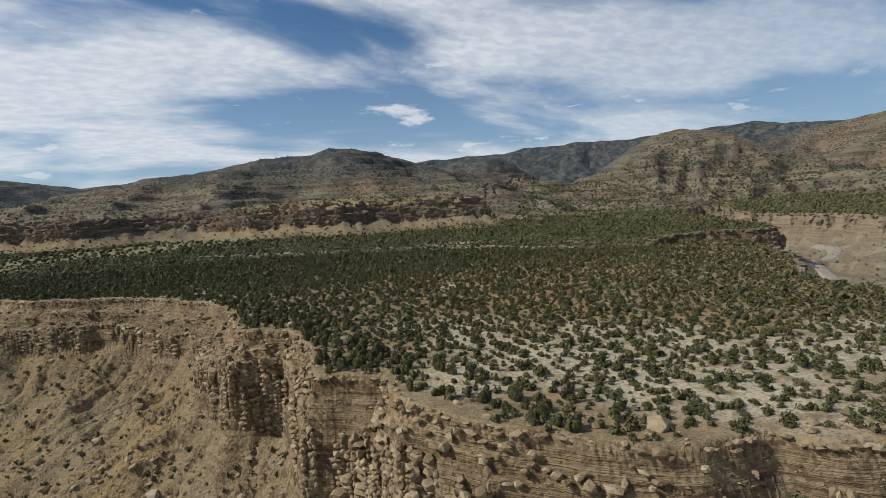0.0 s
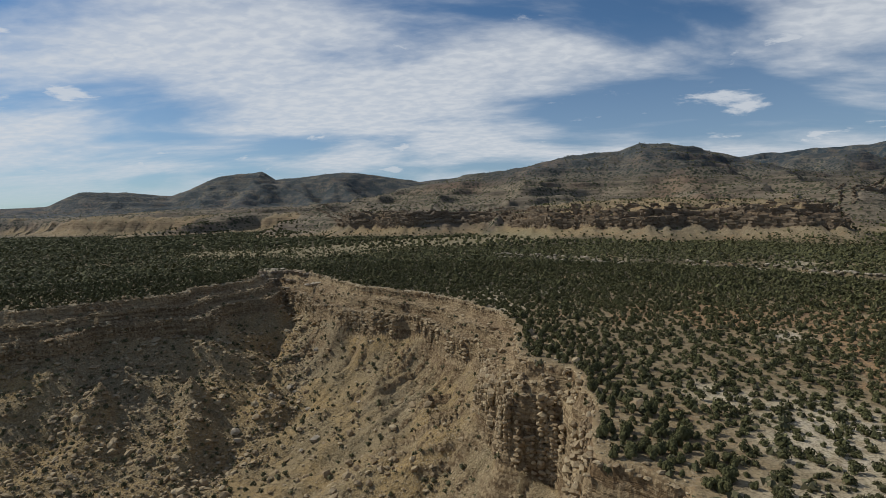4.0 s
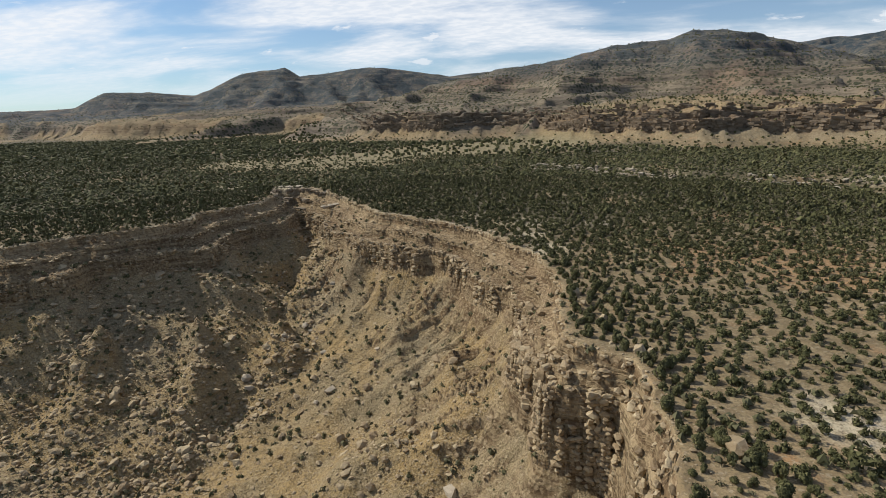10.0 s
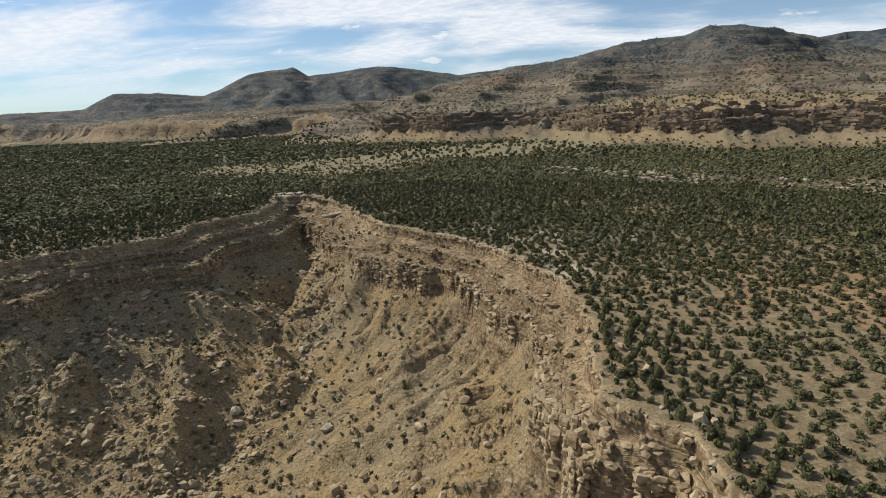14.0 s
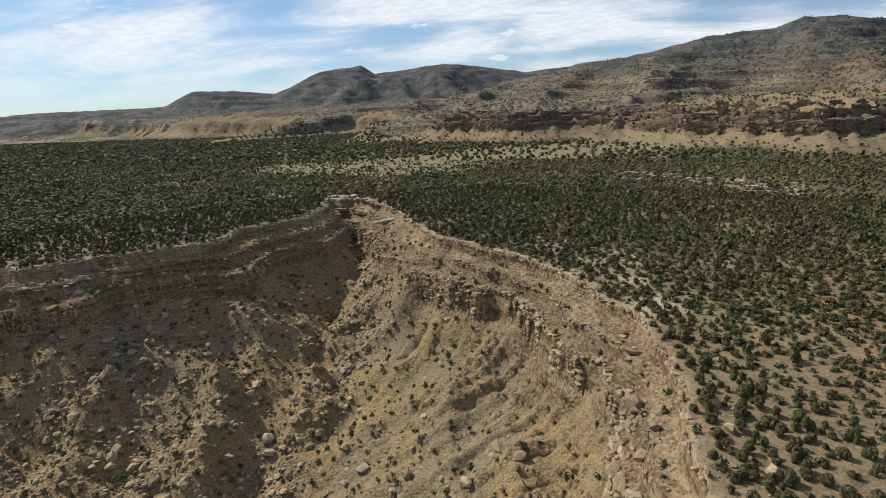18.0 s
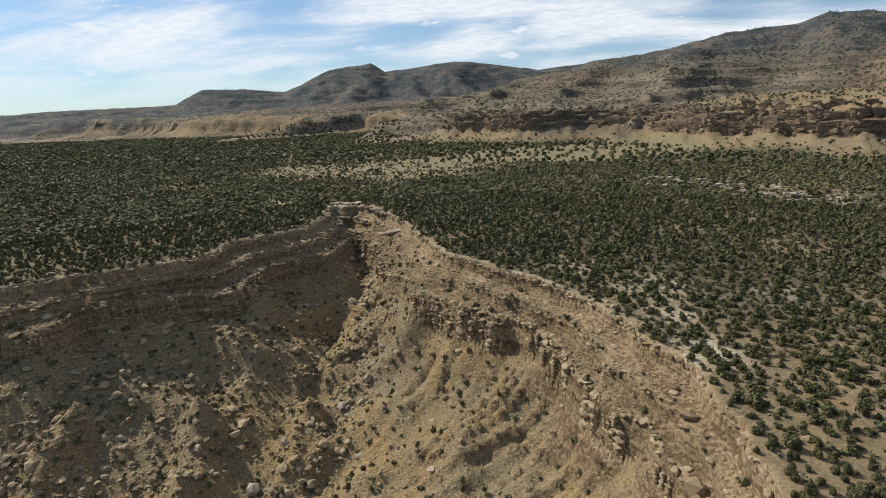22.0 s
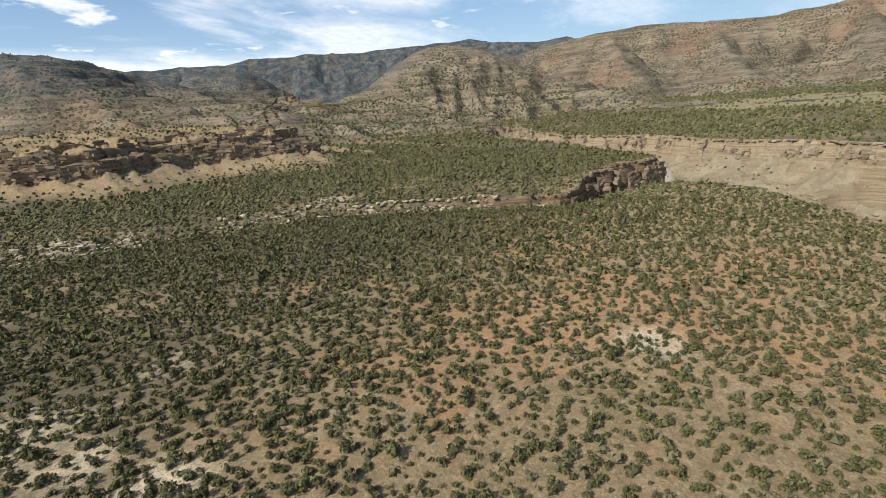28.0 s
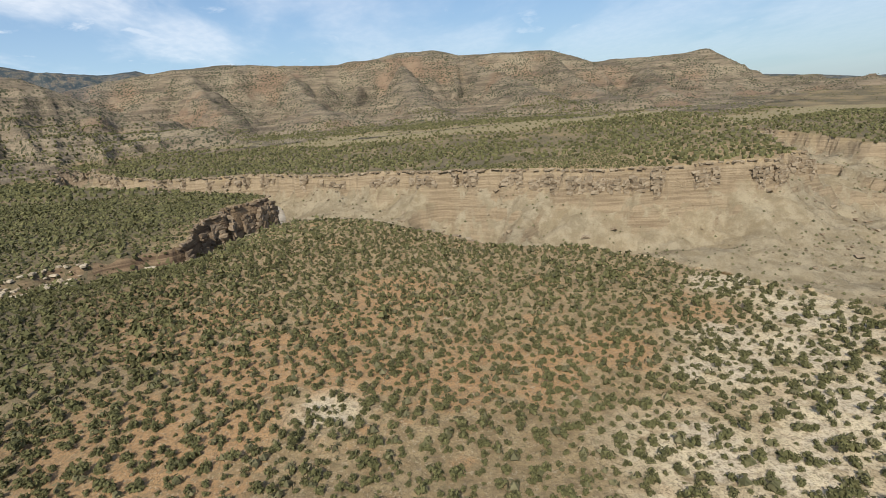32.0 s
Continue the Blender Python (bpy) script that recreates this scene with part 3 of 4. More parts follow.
def dry_grass(x, y):
    """The open belt of dry grass before the northern cliffs, and the flats beyond the eastern wall."""
    belt = near_line(x + 22 * fbm(x, y, 50, 2, 140), y + 22 * fbm(x, y, 50, 2, 141), [(-150, 330), (-101, 345), (-40, 395), (20, 430), (45, 470)])[0]
    flats = near_line(x + 30 * fbm(x, y, 60, 2, 142), y + 30 * fbm(x, y, 60, 2, 143), [(760, 330), (640, 150), (590, 20), (560, -130), (520, -300), (560, -480)])[0]
    return np.maximum(0.9 * step(50, 20, belt), step(60, 30, flats))


def tree_density(x, y, d, b, share):
    n = 1.10 + 0.80 * fbm(x, y, 20, 3, 150)
    n = n + 0.18 * step(105, 165, y) + 0.4 * step(48, 66, y) * step(75, 50, x) * step(160, 125, y)
    n = n * (1 - 0.86 * dry_grass(x, y)) * (1 - 0.34 * spots(x, y, BARE))
    n = n * (0.6 + 0.4 * step(-1.0, -3.5, d)) * step(-0.2, -1.2, d)
    n = n * np.where(b > -30, np.where(b > 26, 0.55, np.where(b > 12, 0.25, 0.16 + 0.6 * step(-4, -26, b))), 1.0)
    return n * np.where(share > 0.02, 0.22, 1.0)


HUB = (12.0, 62.0)


def rib_share(x, y, d2):
    """Where grey clay shows: on ribs below the ledges, in patches."""
    patch = step(-0.05, 0.30, fbm(x, y, 24, 3, 194))
    return np.clip(step(1.5, 3.0, d2) * (0.25 + step(30, 8, d2)) * patch, 0, 1)


def build_ground():
    az = np.r_[np.arange(-78, 168, 0.33), np.arange(168, 282, 2.0)]
    az = np.radians(az)
    rr = [2.0]
    while rr[-1] < 4800:
        rr.append(rr[-1] + max(0.55, rr[-1] * (0.0076 if rr[-1] < 280 else 0.0092 if rr[-1] < 1700 else 0.022)))
    rr = np.array(rr)
    x = (HUB[0] + rr[:, None] * np.sin(az)).astype(np.float32)
    y = (HUB[1] + rr[:, None] * np.cos(az)).astype(np.float32)
    z, d, b, share, d2 = lay(x, y, True)
    nr, na = x.shape
    x[0], y[0], z[0] = HUB[0], HUB[1], z[0].mean()
    verts = np.stack([x, y, z], -1).reshape(-1, 3)
    i = np.arange(nr - 1)[:, None] * na
    j = np.arange(na)
    j2 = (j + 1) % na
    faces = np.stack([i + j, i + na + j, i + na + j2, i + j2], -1).reshape(-1, 4)
    me = mesh_of("ground", verts, faces, MAT_GROUND, True)
    wall = np.clip(step(1.0, 5.0, d) + 0.5 * step(-20, -6, b) * step(3, -2, b), 0, 1).reshape(-1)
    hill = np.maximum(step(0.0, 0.10, share), 0).reshape(-1)
    bare, red = spots(x, y, BARE), spots(x, y, RED)
    bare = np.maximum(bare, 0.6 * step(-3.5, -0.8, d) * step(0.8, 0.2, d) * step(10, -10, x) * step(90, 130, y) * step(-0.3, 0.2, fbm(x, y, 9, 2, 190)))
    # far ridges: forest cover that also paints in haze and cloud shade
    wood_haze = np.maximum(step(1500, 2100, np.hypot(x, y)), 0.85 * step(1050, 1250, np.hypot(x, y)) * step(60, -60, x))
    wood_haze = np.maximum(wood_haze, 0.8 * step(50, 100, z) * step(600, 760, y))
    face = np.maximum(step(-1.5, 0, b) * step(14, 11, b), step(0.2, 0.8, d) * step(2.2, 1.6, d2))
    # brown: the bench's stone, and on the prow's face shade painted as colour
    for nm, val in (("wall", wall), ("hill", hill), ("bare", bare.reshape(-1)), ("red", red.reshape(-1)), ("dry", np.maximum(dry_grass(x, y), 0.22 * step(270, 340, x) * step(330, 280, y)).reshape(-1)), ("face", face.reshape(-1)), ("wood_haze", wood_haze.reshape(-1)), ("duff", np.clip(tree_density(x, y, d, b, share) - 0.45, 0, 1).reshape(-1) * 1.3 * np.maximum(np.maximum(step(110, 190, y), step(270, 330, x)), 0.22 * step(60, 84, y) * step(60, 40, x)).reshape(-1)), ("cream", np.maximum(step(60, 150, x), 0.15 * step(-40, -30, b) * step(4, 0, b)).reshape(-1)), ("rib", rib_share(x, y, d2).reshape(-1)), ("brown", np.maximum(step(-4, 0, b) * (0.35 + 0.5 * step(-220, -150, x)), 0.9 * step(150, 175, x) * step(320, 300, x) * step(115, 130, y) * step(230, 200, y)).reshape(-1))):
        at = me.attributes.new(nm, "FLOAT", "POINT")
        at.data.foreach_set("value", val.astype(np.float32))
    ob = new("ground", me)
    return tagged(ob, "tan desert ground of mesas, canyon walls and layered mountains", "ground", kind="structure")


build_ground()


# ================= helpers for things =================


def part(name, mesh, parent, label=""):
    ob = new(name, mesh)
    ob.parent = parent
    if label:
        ob["label"] = label
    return ob


def ico(level=0):
    bm = bmesh.new()
    bmesh.ops.create_icosphere(bm, subdivisions=max(level, 1), radius=1.0)
    v = np.array([p.co[:] for p in bm.verts], np.float32)
    f = np.array([[p.index for p in q.verts] for q in bm.faces], np.int32)
    bm.free()
    return v, f


def icosa():
    g = (1 + 5**0.5) / 2
    v = np.array([(-1, g, 0), (1, g, 0), (-1, -g, 0), (1, -g, 0), (0, -1, g), (0, 1, g), (0, -1, -g), (0, 1, -g), (g, 0, -1), (g, 0, 1), (-g, 0, -1), (-g, 0, 1)], np.float32)
    f = np.array([(0, 11, 5), (0, 5, 1), (0, 1, 7), (0, 7, 10), (0, 10, 11), (1, 5, 9), (5, 11, 4), (11, 10, 2), (10, 7, 6), (7, 1, 8),
                  (3, 9, 4), (3, 4, 2), (3, 2, 6), (3, 6, 8), (3, 8, 9), (4, 9, 5), (2, 4, 11), (6, 2, 10), (8, 6, 7), (9, 8, 1)], np.int32)
    return v / np.linalg.norm(v[0]), f


OCTA = (np.array([(1, 0, 0), (-1, 0, 0), (0, 1, 0), (0, -1, 0), (0, 0, 1), (0, 0, -0.6)], np.float32),
        np.array([(0, 2, 4), (2, 1, 4), (1, 3, 4), (3, 0, 4), (2, 0, 5), (1, 2, 5), (3, 1, 5), (0, 3, 5)], np.int32))


BLOB = (np.array([(0.94, 0, -0.34), (-0.47, 0.82, -0.34), (-0.47, -0.82, -0.34), (0.47, 0.82, 0.5), (-0.94, 0, 0.5), (0.47, -0.82, 0.5)], np.float32),
        np.array([(3, 4, 5), (0, 2, 1), (0, 1, 3), (1, 4, 3), (1, 2, 4), (2, 5, 4), (2, 0, 5), (0, 3, 5)], np.int32))
CONE = (np.array([(1, 0, -0.3), (0, 1, -0.3), (-1, 0, -0.3), (0, -1, -0.3), (0.1, 0.1, 1)], np.float32), np.array([(0, 1, 4), (1, 2, 4), (2, 3, 4), (3, 0, 4)], np.int32))


def joined(pieces):
    vs, fs, n = [], [], 0
    for v, f in pieces:
        vs.append(v)
        fs.append(f + n)
        n += len(v)
    return np.vstack(vs), np.vstack(fs)


def scatter(shapes, place, size, turn, pick, tilt=None):
    """One mesh's arrays: at each place a copy of one of the shapes, scaled by size (n x 3) and turned about z."""
    vs, fs, n = [], [], 0
    for k, (v, f) in enumerate(shapes):
        m = pick == k
        if not m.any():
            continue
        c, s = np.cos(turn[m])[:, None], np.sin(turn[m])[:, None]
        p = v[None] * size[m][:, None, :]
        if tilt is not None:
            ca, sa = np.cos(tilt[m])[:, None], np.sin(tilt[m])[:, None]
            p = np.stack([p[..., 0] * ca + p[..., 2] * sa, p[..., 1], -p[..., 0] * sa + p[..., 2] * ca], -1)
        p = np.stack([p[..., 0] * c - p[..., 1] * s, p[..., 0] * s + p[..., 1] * c, p[..., 2]], -1) + place[m][:, None, :]
        cnt = len(p)
        vs.append(p.reshape(-1, 3))
        fs.append((f[None] + (np.arange(cnt) * len(v))[:, None, None]).reshape(-1, 3) + n)
        n += cnt * len(v)
    return np.vstack(vs), np.vstack(fs)


def strewn(x0, x1, y0, y1, gap, seed):
    """Places on a shaken grid."""
    rng = np.random.default_rng(seed)
    gx, gy = np.meshgrid(np.arange(x0, x1, gap), np.arange(y0, y1, gap))
    n = gx.size
    return (gx.ravel() + rng.uniform(-0.48, 0.48, n) * gap).astype(np.float32), (gy.ravel() + rng.uniform(-0.48, 0.48, n) * gap).astype(np.float32), rng


WAY = [(-5, -15), (0, 20), (-4, 55), (-12, 84), (-3, 95)]

# ================= junipers =================
ICO0 = icosa()
ICO1 = ico(1)


def crown_shape(rng, lobes, leaves, tuft=0.15, tall=1.45, shape=None):
    """An uneven, upright crown about one metre in radius: lobes of foliage, ragged with small leafy sprays."""
    base, faces = shape or ICO0
    pieces, mids, rads = [], [], []
    lean = rng.uniform(-0.18, 0.18, 2)
    for k in range(lobes):
        a = 2.4 * k + rng.uniform(-0.6, 0.6)
        up = (k + 0.6) / lobes if lobes > 1 else 0.5
        r = (0.62 - 0.48 * up) * rng.uniform(0.6, 1.1) if lobes > 1 else 0.0
        s = (0.62 - 0.26 * up) * rng.uniform(0.8, 1.15) if lobes > 1 else 0.9
        mid = np.array([r * math.cos(a) + lean[0] * up, r * math.sin(a) + lean[1] * up, 0.32 + up * (tall - 0.75)])
        v = base * (1 + rng.uniform(-0.28, 0.28, (len(base), 1)))
        pieces.append(((v * s * np.array([0.92, 0.92, 1.05]) * (0.86 if leaves else 1.0) + mid).astype(np.float32), faces))
        mids.append(mid)
        rads.append(s)
    if leaves:
        mids, rads = np.array(mids), np.array(rads)
        pick = rng.choice(lobes, leaves, p=rads**2 / (rads**2).sum())
        out = rng.normal(size=(leaves, 3))
        out[:, 2] = np.where(out[:, 2] < -0.3, -out[:, 2], out[:, 2])
        out /= np.linalg.norm(out, axis=1, keepdims=True)
        c = mids[pick] + out * (rads[pick] * rng.uniform(0.82, 1.06, leaves))[:, None] * np.array([0.92, 0.92, 1.05])
        n = out + 0.45 * rng.normal(size=(leaves, 3))
        n /= np.linalg.norm(n, axis=1, keepdims=True)
        t1 = np.cross(n, rng.normal(size=(leaves, 3)) + np.array([0, 0, 0.8]))
        t1 /= np.linalg.norm(t1, axis=1, keepdims=True) + 1e-6
        t2 = np.cross(n, t1)
        q = (rng.uniform(0.6, 1.15, leaves) * tuft)[:, None]
        v = np.stack([c + 1.25 * q * t2 + 0.3 * q * out, c - 0.5 * q * t2 + 0.75 * q * t1, c - 0.5 * q * t2 - 0.75 * q * t1], 1).reshape(-1, 3)
        pieces.append((v.astype(np.float32), np.arange(3 * leaves, dtype=np.int32).reshape(-1, 3)))
    return joined(pieces)


def seat_on(shape, sunk=0.25):
    """The shape two metres wide, its foot a little below the ground."""
    v, f = shape
    return (v - np.array([v[:, 0].mean(), v[:, 1].mean(), v[:, 2].min() + sunk * np.ptp(v[:, 2])])) / np.ptp(v[:, 0]) * 2, f


def trunk_mesh(rng, name, mat):
    """A short twisted trunk that parts into four limbs."""
    bm = bmesh.new()

    def tube(points, radii, sides=6):
        rings = []
        for (px, py, pz), r in zip(points, radii):
            rings.append([bm.verts.new((px + r * math.cos(6.283 * k / sides), py + r * math.sin(6.283 * k / sides), pz)) for k in range(sides)])
        for a, c in zip(rings, rings[1:]):
            for k in range(sides):
                bm.faces.new((a[k], a[(k + 1) % sides], c[(k + 1) % sides], c[k]))
        bm.faces.new(rings[-1])

    tube([(0, 0, -0.25), (0.02, 0.01, 0.15), (0.05, -0.02, 0.42)], [0.17, 0.12, 0.10])
    for k in range(4):
        a = 1.57 * k + rng.uniform(-0.5, 0.5)
        c, s = math.cos(a), math.sin(a)
        tube([(0.04, -0.02, 0.30), (0.28 * c, 0.28 * s, 0.58), (0.52 * c, 0.52 * s, 0.98)], [0.075, 0.055, 0.025], 5)
    me = bpy.data.meshes.new(name)
    bm.to_mesh(me)
    bm.free()
    me.materials.append(mat)
    return me


def bark_material():
    m, nt, bsdf = mat_new("juniper_bark")
    k = Nodes(nt)
    k.put(bsdf.inputs["Base Color"], k.mix(k.ramp(k.noise(9, 4, 0.6), 0.35, 0.65), (0.16, 0.12, 0.09), (0.27, 0.22, 0.18)))
    return m


MAT_BARK = bark_material()
MAT_SAGE = leaf_material("sage_foliage", (0.058, 0.058, 0.030), (0.165, 0.148, 0.084))


def plant_trees():
    # the near mesa and its surroundings
    x, y, rng = strewn(-330, 330, -60, 360, 1.64, 5)
    z, d, b, share, _ = lay(x, y, True)
    keep = rng.random(len(x)) < np.clip(tree_density(x, y, d, b, share), 0, 0.97)
    x, y, z = x[keep], y[keep], z[keep]
    away = near_line(x, y, WAY)[0]
    size = (0.30 + 0.80 * rng.beta(1.4, 2.6, len(x))) * (1 + 0.18 * step(90, 170, y))
    order = np.argsort(away)
    x, y, z, away, size = x[order], y[order], z[order], away[order], size[order]
    own = 300
    prng = np.random.default_rng(8)
    kinds = []
    for k in range(7):
        v, f = crown_shape(prng, 6, 420, 0.125, prng.uniform(1.3, 1.75))
        crown = mesh_of("crown", v, f, MAT_LEAF)
        kinds.append((crown, trunk_mesh(prng, "trunk", MAT_BARK)))
    labels = ("dark green juniper tree with a dense rounded crown on sandy ground", "olive green juniper tree with a broad low crown on bare soil",
              "small bushy pinyon pine with grey-green foliage on dry soil")
    firsts = []
    for k, (crown, trunk) in enumerate(kinds):
        root = new("juniper_tree")
        part("trunk", trunk, root)
        part("crown", crown, root)
        firsts.append(tagged(root, labels[k % 3], "tree", "junipers on the mesa"))
    for i in range(own):
        k = i % 7
        s = float(size[i])
        m = Matrix.LocRotScale((x[i], y[i], z[i] - 0.05), Euler((0, 0, float(rng.uniform(0, 6.28)))), (s, s, s * float(rng.uniform(1.1, 1.5))))
        if i < 7:
            firsts[k].matrix_basis = m
        else:
            ob = copy_thing(firsts[k], Matrix())
            ob.matrix_basis = m
    x, y, z, away, size = x[own:], y[own:], z[own:], away[own:], size[own:]
    n = len(x)
    mid, back = away < 88, away > 175
    shapes_a = [seat_on(crown_shape(prng, 4, 92, 0.20, prng.uniform(1.25, 1.75), BLOB), 0.10) for _ in range(9)]
    shapes_b = [seat_on(crown_shape(prng, 2, 14, 0.36, prng.uniform(1.3, 1.7), BLOB), 0.10) for _ in range(9)]
    shapes_d = [seat_on(crown_shape(prng, 1, 1, 0.6, 1.5, BLOB), 0.1) for _ in range(9)]
    turn, pick = rng.uniform(0, 6.283, n), rng.integers(0, 9, n)
    s3 = np.stack([size, size * rng.uniform(0.85, 1.15, n), size * rng.uniform(0.95, 1.4, n)], -1)
    place = np.stack([x, y, z - 0.15], -1)
    for nm, m, shp, lab in (("juniper_woods", mid, shapes_a, "dark green junipers and pinyons scattered over the mesa"),
                            ("juniper_woods", ~mid & ~back, shapes_b, "dark green juniper woods further back on the mesa"),
                            ("juniper_woods", back, shapes_d, "dense dark green juniper woods beyond the mesa")):
        v, f = scatter(shp, place[m], s3[m], turn[m], pick[m])
        tagged(new(nm, mesh_of(nm, v, f, MAT_LEAF)), lab, "woods", kind="stuff")
    # farther woods
    x, y, rng = strewn(-900, 900, -450, 1000, 4.3, 15)
    r = np.hypot(x - 0, y - 60)
    az = np.degrees(np.arctan2(x, y - 60))
    m = (r < 900) & ~((x > -330) & (x < 330) & (y > -60) & (y < 360)) & (((az > -72) & (az < 160)))
    x, y = x[m], y[m]
    z, d, b, share, _ = lay(x, y, True)
    keep = rng.random(len(x)) < np.clip(tree_density(x, y, d, b, share) + np.where(b > -20, 0.05, 0.3 * (1 - dry_grass(x, y))), 0, 0.95) * np.where(d > -1, 0, 1) * np.where((x > 230) & (y < 300), np.clip(0.9 + 1.2 * fbm(x, y, 70, 2, 151), 0.2, 1.0), 1.0)
    x, y, z, bb = x[keep], y[keep], z[keep], b[keep]
    n = len(x)
    shapes_c = [seat_on(crown_shape(prng, 1, 0, shape=BLOB)) for _ in range(5)]
    size = rng.uniform(0.75, 1.5, n) * np.where(bb > -30, 0.6, 1.0) * np.where((x > 230) & (y < 300), 0.95, 1.0)
    v, f = scatter(shapes_c, np.stack([x, y, z], -1), np.stack([size, size, size * 1.5], -1), rng.uniform(0, 6.28, n), rng.integers(0, 5, n))
    tagged(new("far_woods", mesh_of("far_woods", v, f, MAT_LEAF)), "distant dark green juniper woods on the plain", "woods", kind="stuff")
    # scrub on the mountains
    x, y, rng = strewn(-1700, 2000, -1300, 1900, 8.5, 16)
    r = np.hypot(x, y - 60)
    az = np.degrees(np.arctan2(x, y - 60))
    m = (r > 500) & (r < 1900) & (az > -72) & (az < 160)
    x, y = x[m], y[m]
    z, d, b, share, _ = lay(x, y, True)
    r = np.hypot(x, y - 60)
    keep = (d < -3) & ((share > 0.02) | (r > 880)) & (rng.random(len(x)) < np.clip(0.42 + 0.7 * fbm(x, y, 140, 3, 160), 0.03, 0.95))
    x, y, z = x[keep], y[keep], z[keep]
    n = len(x)
    size = rng.uniform(0.6, 1.35, n)
    v, f = scatter([CONE], np.stack([x, y, z], -1), np.stack([size, size, size * 1.2], -1), rng.uniform(0, 6.28, n), np.zeros(n, int))
    tagged(new("mountain_scrub", mesh_of("mountain_scrub", v, f, MAT_LEAF)), "dark scrub dotted over the mountain slopes", "scrub", kind="stuff")
    # low brush between the trees and on the slopes
    x, y, rng = strewn(-190, 250, -45, 330, 2.1, 17)
    z, d, b, share, d2 = lay(x, y, True)
    away = near_line(x, y, WAY)[0]
    prob = np.where(d < -0.5, 0.42, np.where(d2 > 1.5, 0.36 + 0.22 * step(-30, -70, x) + 0.4 * fbm(x, y, 25, 2, 170), 0.2))
    keep = (rng.random(len(x)) < prob) & (rng.random(len(x)) < step(330, 90, away))
    x, y, z, d = x[keep], y[keep], z[keep], d[keep]
    n = len(x)
    size = rng.uniform(0.14, 0.44, n)
    tuft = [crown_shape(prng, 1, 8, 0.5, shape=OCTA) for _ in range(4)]
    tuft = [((v - np.array([v[:, 0].mean(), v[:, 1].mean(), v[:, 2].min() + 0.2])) * 2.0, f) for v, f in tuft]
    v, f = scatter(tuft, np.stack([x, y, z], -1), np.stack([size] * 3, -1), rng.uniform(0, 6.28, n), rng.integers(0, 4, n))
    tagged(new("sagebrush", mesh_of("sagebrush", v, f, MAT_SAGE)), "low grey-green sagebrush dotted over soil and slopes", "brush", kind="stuff")


plant_trees()

# ================= rocks =================


def rock_material(name, lo, hi):
    m, nt, bsdf = mat_new(name)
    k = Nodes(nt)
    oi = k.n.new("ShaderNodeObjectInfo")
    isl = k.n.new("ShaderNodeNewGeometry").outputs["Random Per Island"]
    rnd = k.math("FRACT", k.math("ADD", oi.outputs["Random"], isl))
    col = k.mix(rnd, lo, hi)
    col = k.mix(k.math("MULTIPLY", k.ramp(k.noise(0.8, 5, 0.7, None, (0.5, 0.5, 2.2)), 0.48, 0.66), 0.6), col, (0.173, 0.112, 0.065))
    col = k.mix(k.math("MULTIPLY", k.ramp(k.noise(2.6, 4, 0.7), 0.52, 0.68), 0.45), col, (0.432, 0.367, 0.281))
    k.put(bsdf.inputs["Base Color"], col)
    k.bump(bsdf, k.noise(3.5, 5, 0.7), 0.7, 0.25)
    return m


MAT_ROCK = rock_material("sandstone", (0.250, 0.180, 0.102), (0.470, 0.372, 0.232))
MAT_CREAM = rock_material("cream_sandstone", (0.185, 0.143, 0.096), (0.310, 0.254, 0.180))
MAT_BROWN = rock_material("brown_sandstone", (0.125, 0.093, 0.064), (0.265, 0.205, 0.142))


def pale_material():
    m, nt, bsdf = mat_new("pale_sandstone")
    k = Nodes(nt)
    isl = k.n.new("ShaderNodeNewGeometry").outputs["Random Per Island"]
    col = k.mix(isl, (0.30, 0.245, 0.175), (0.47, 0.40, 0.30))
    k.put(bsdf.inputs["Base Color"], k.mix(k.math("MULTIPLY", k.ramp(k.noise(1.4, 4, 0.7), 0.52, 0.66), 0.5), col, (0.20, 0.165, 0.125)))
    k.bump(bsdf, k.noise(3.5, 4, 0.7), 0.6, 0.2)
    return m


MAT_PALE = pale_material()


def block_shape(rng, cut=0.34):
    """A weathered block: a cube with its corners worn off and its faces uneven."""
    bm = bmesh.new()
    bmesh.ops.create_cube(bm, size=2.0)
    for p in bm.verts:
        p.co += Vector(rng.uniform(-0.24, 0.24, 3))
    bmesh.ops.bevel(bm, geom=bm.edges[:], offset=cut, segments=1, affect="EDGES")
    for p in bm.verts:
        p.co += Vector(rng.uniform(-0.13, 0.13, 3))
    bmesh.ops.triangulate(bm, faces=bm.faces[:])
    bm.verts.index_update()
    v = np.array([p.co[:] for p in bm.verts], np.float32)
    f = np.array([[p.index for p in q.verts] for q in bm.faces], np.int32)
    bm.free()
    return v.astype(np.float32), f


def boulder_shape(rng, ball):
    """A boulder: a rough ball split along seven flat faces."""
    v, f = ball
    v = v * (1 + rng.uniform(-0.12, 0.12, (len(v), 1)))
    for k in range(7):
        n = rng.normal(size=3)
        n /= np.linalg.norm(n)
        over = np.maximum(v @ n - rng.uniform(0.50, 0.80), 0)
        v = v - over[:, None] * n
    return v.astype(np.float32) * 1.2, f


def slab_shape(rng):
    """A plain broken block with six uneven faces."""
    c = np.array([(i, j, k) for k in (-1, 1) for j in (-1, 1) for i in (-1, 1)], np.float32)
    c = c + rng.uniform(-0.38, 0.38, (8, 3)).astype(np.float32)
    f = np.array([(0, 2, 3), (0, 3, 1), (4, 5, 7), (4, 7, 6), (0, 1, 5), (0, 5, 4), (2, 6, 7), (2, 7, 3), (0, 4, 6), (0, 6, 2), (1, 3, 7), (1, 7, 5)], np.int32)
    return c, f


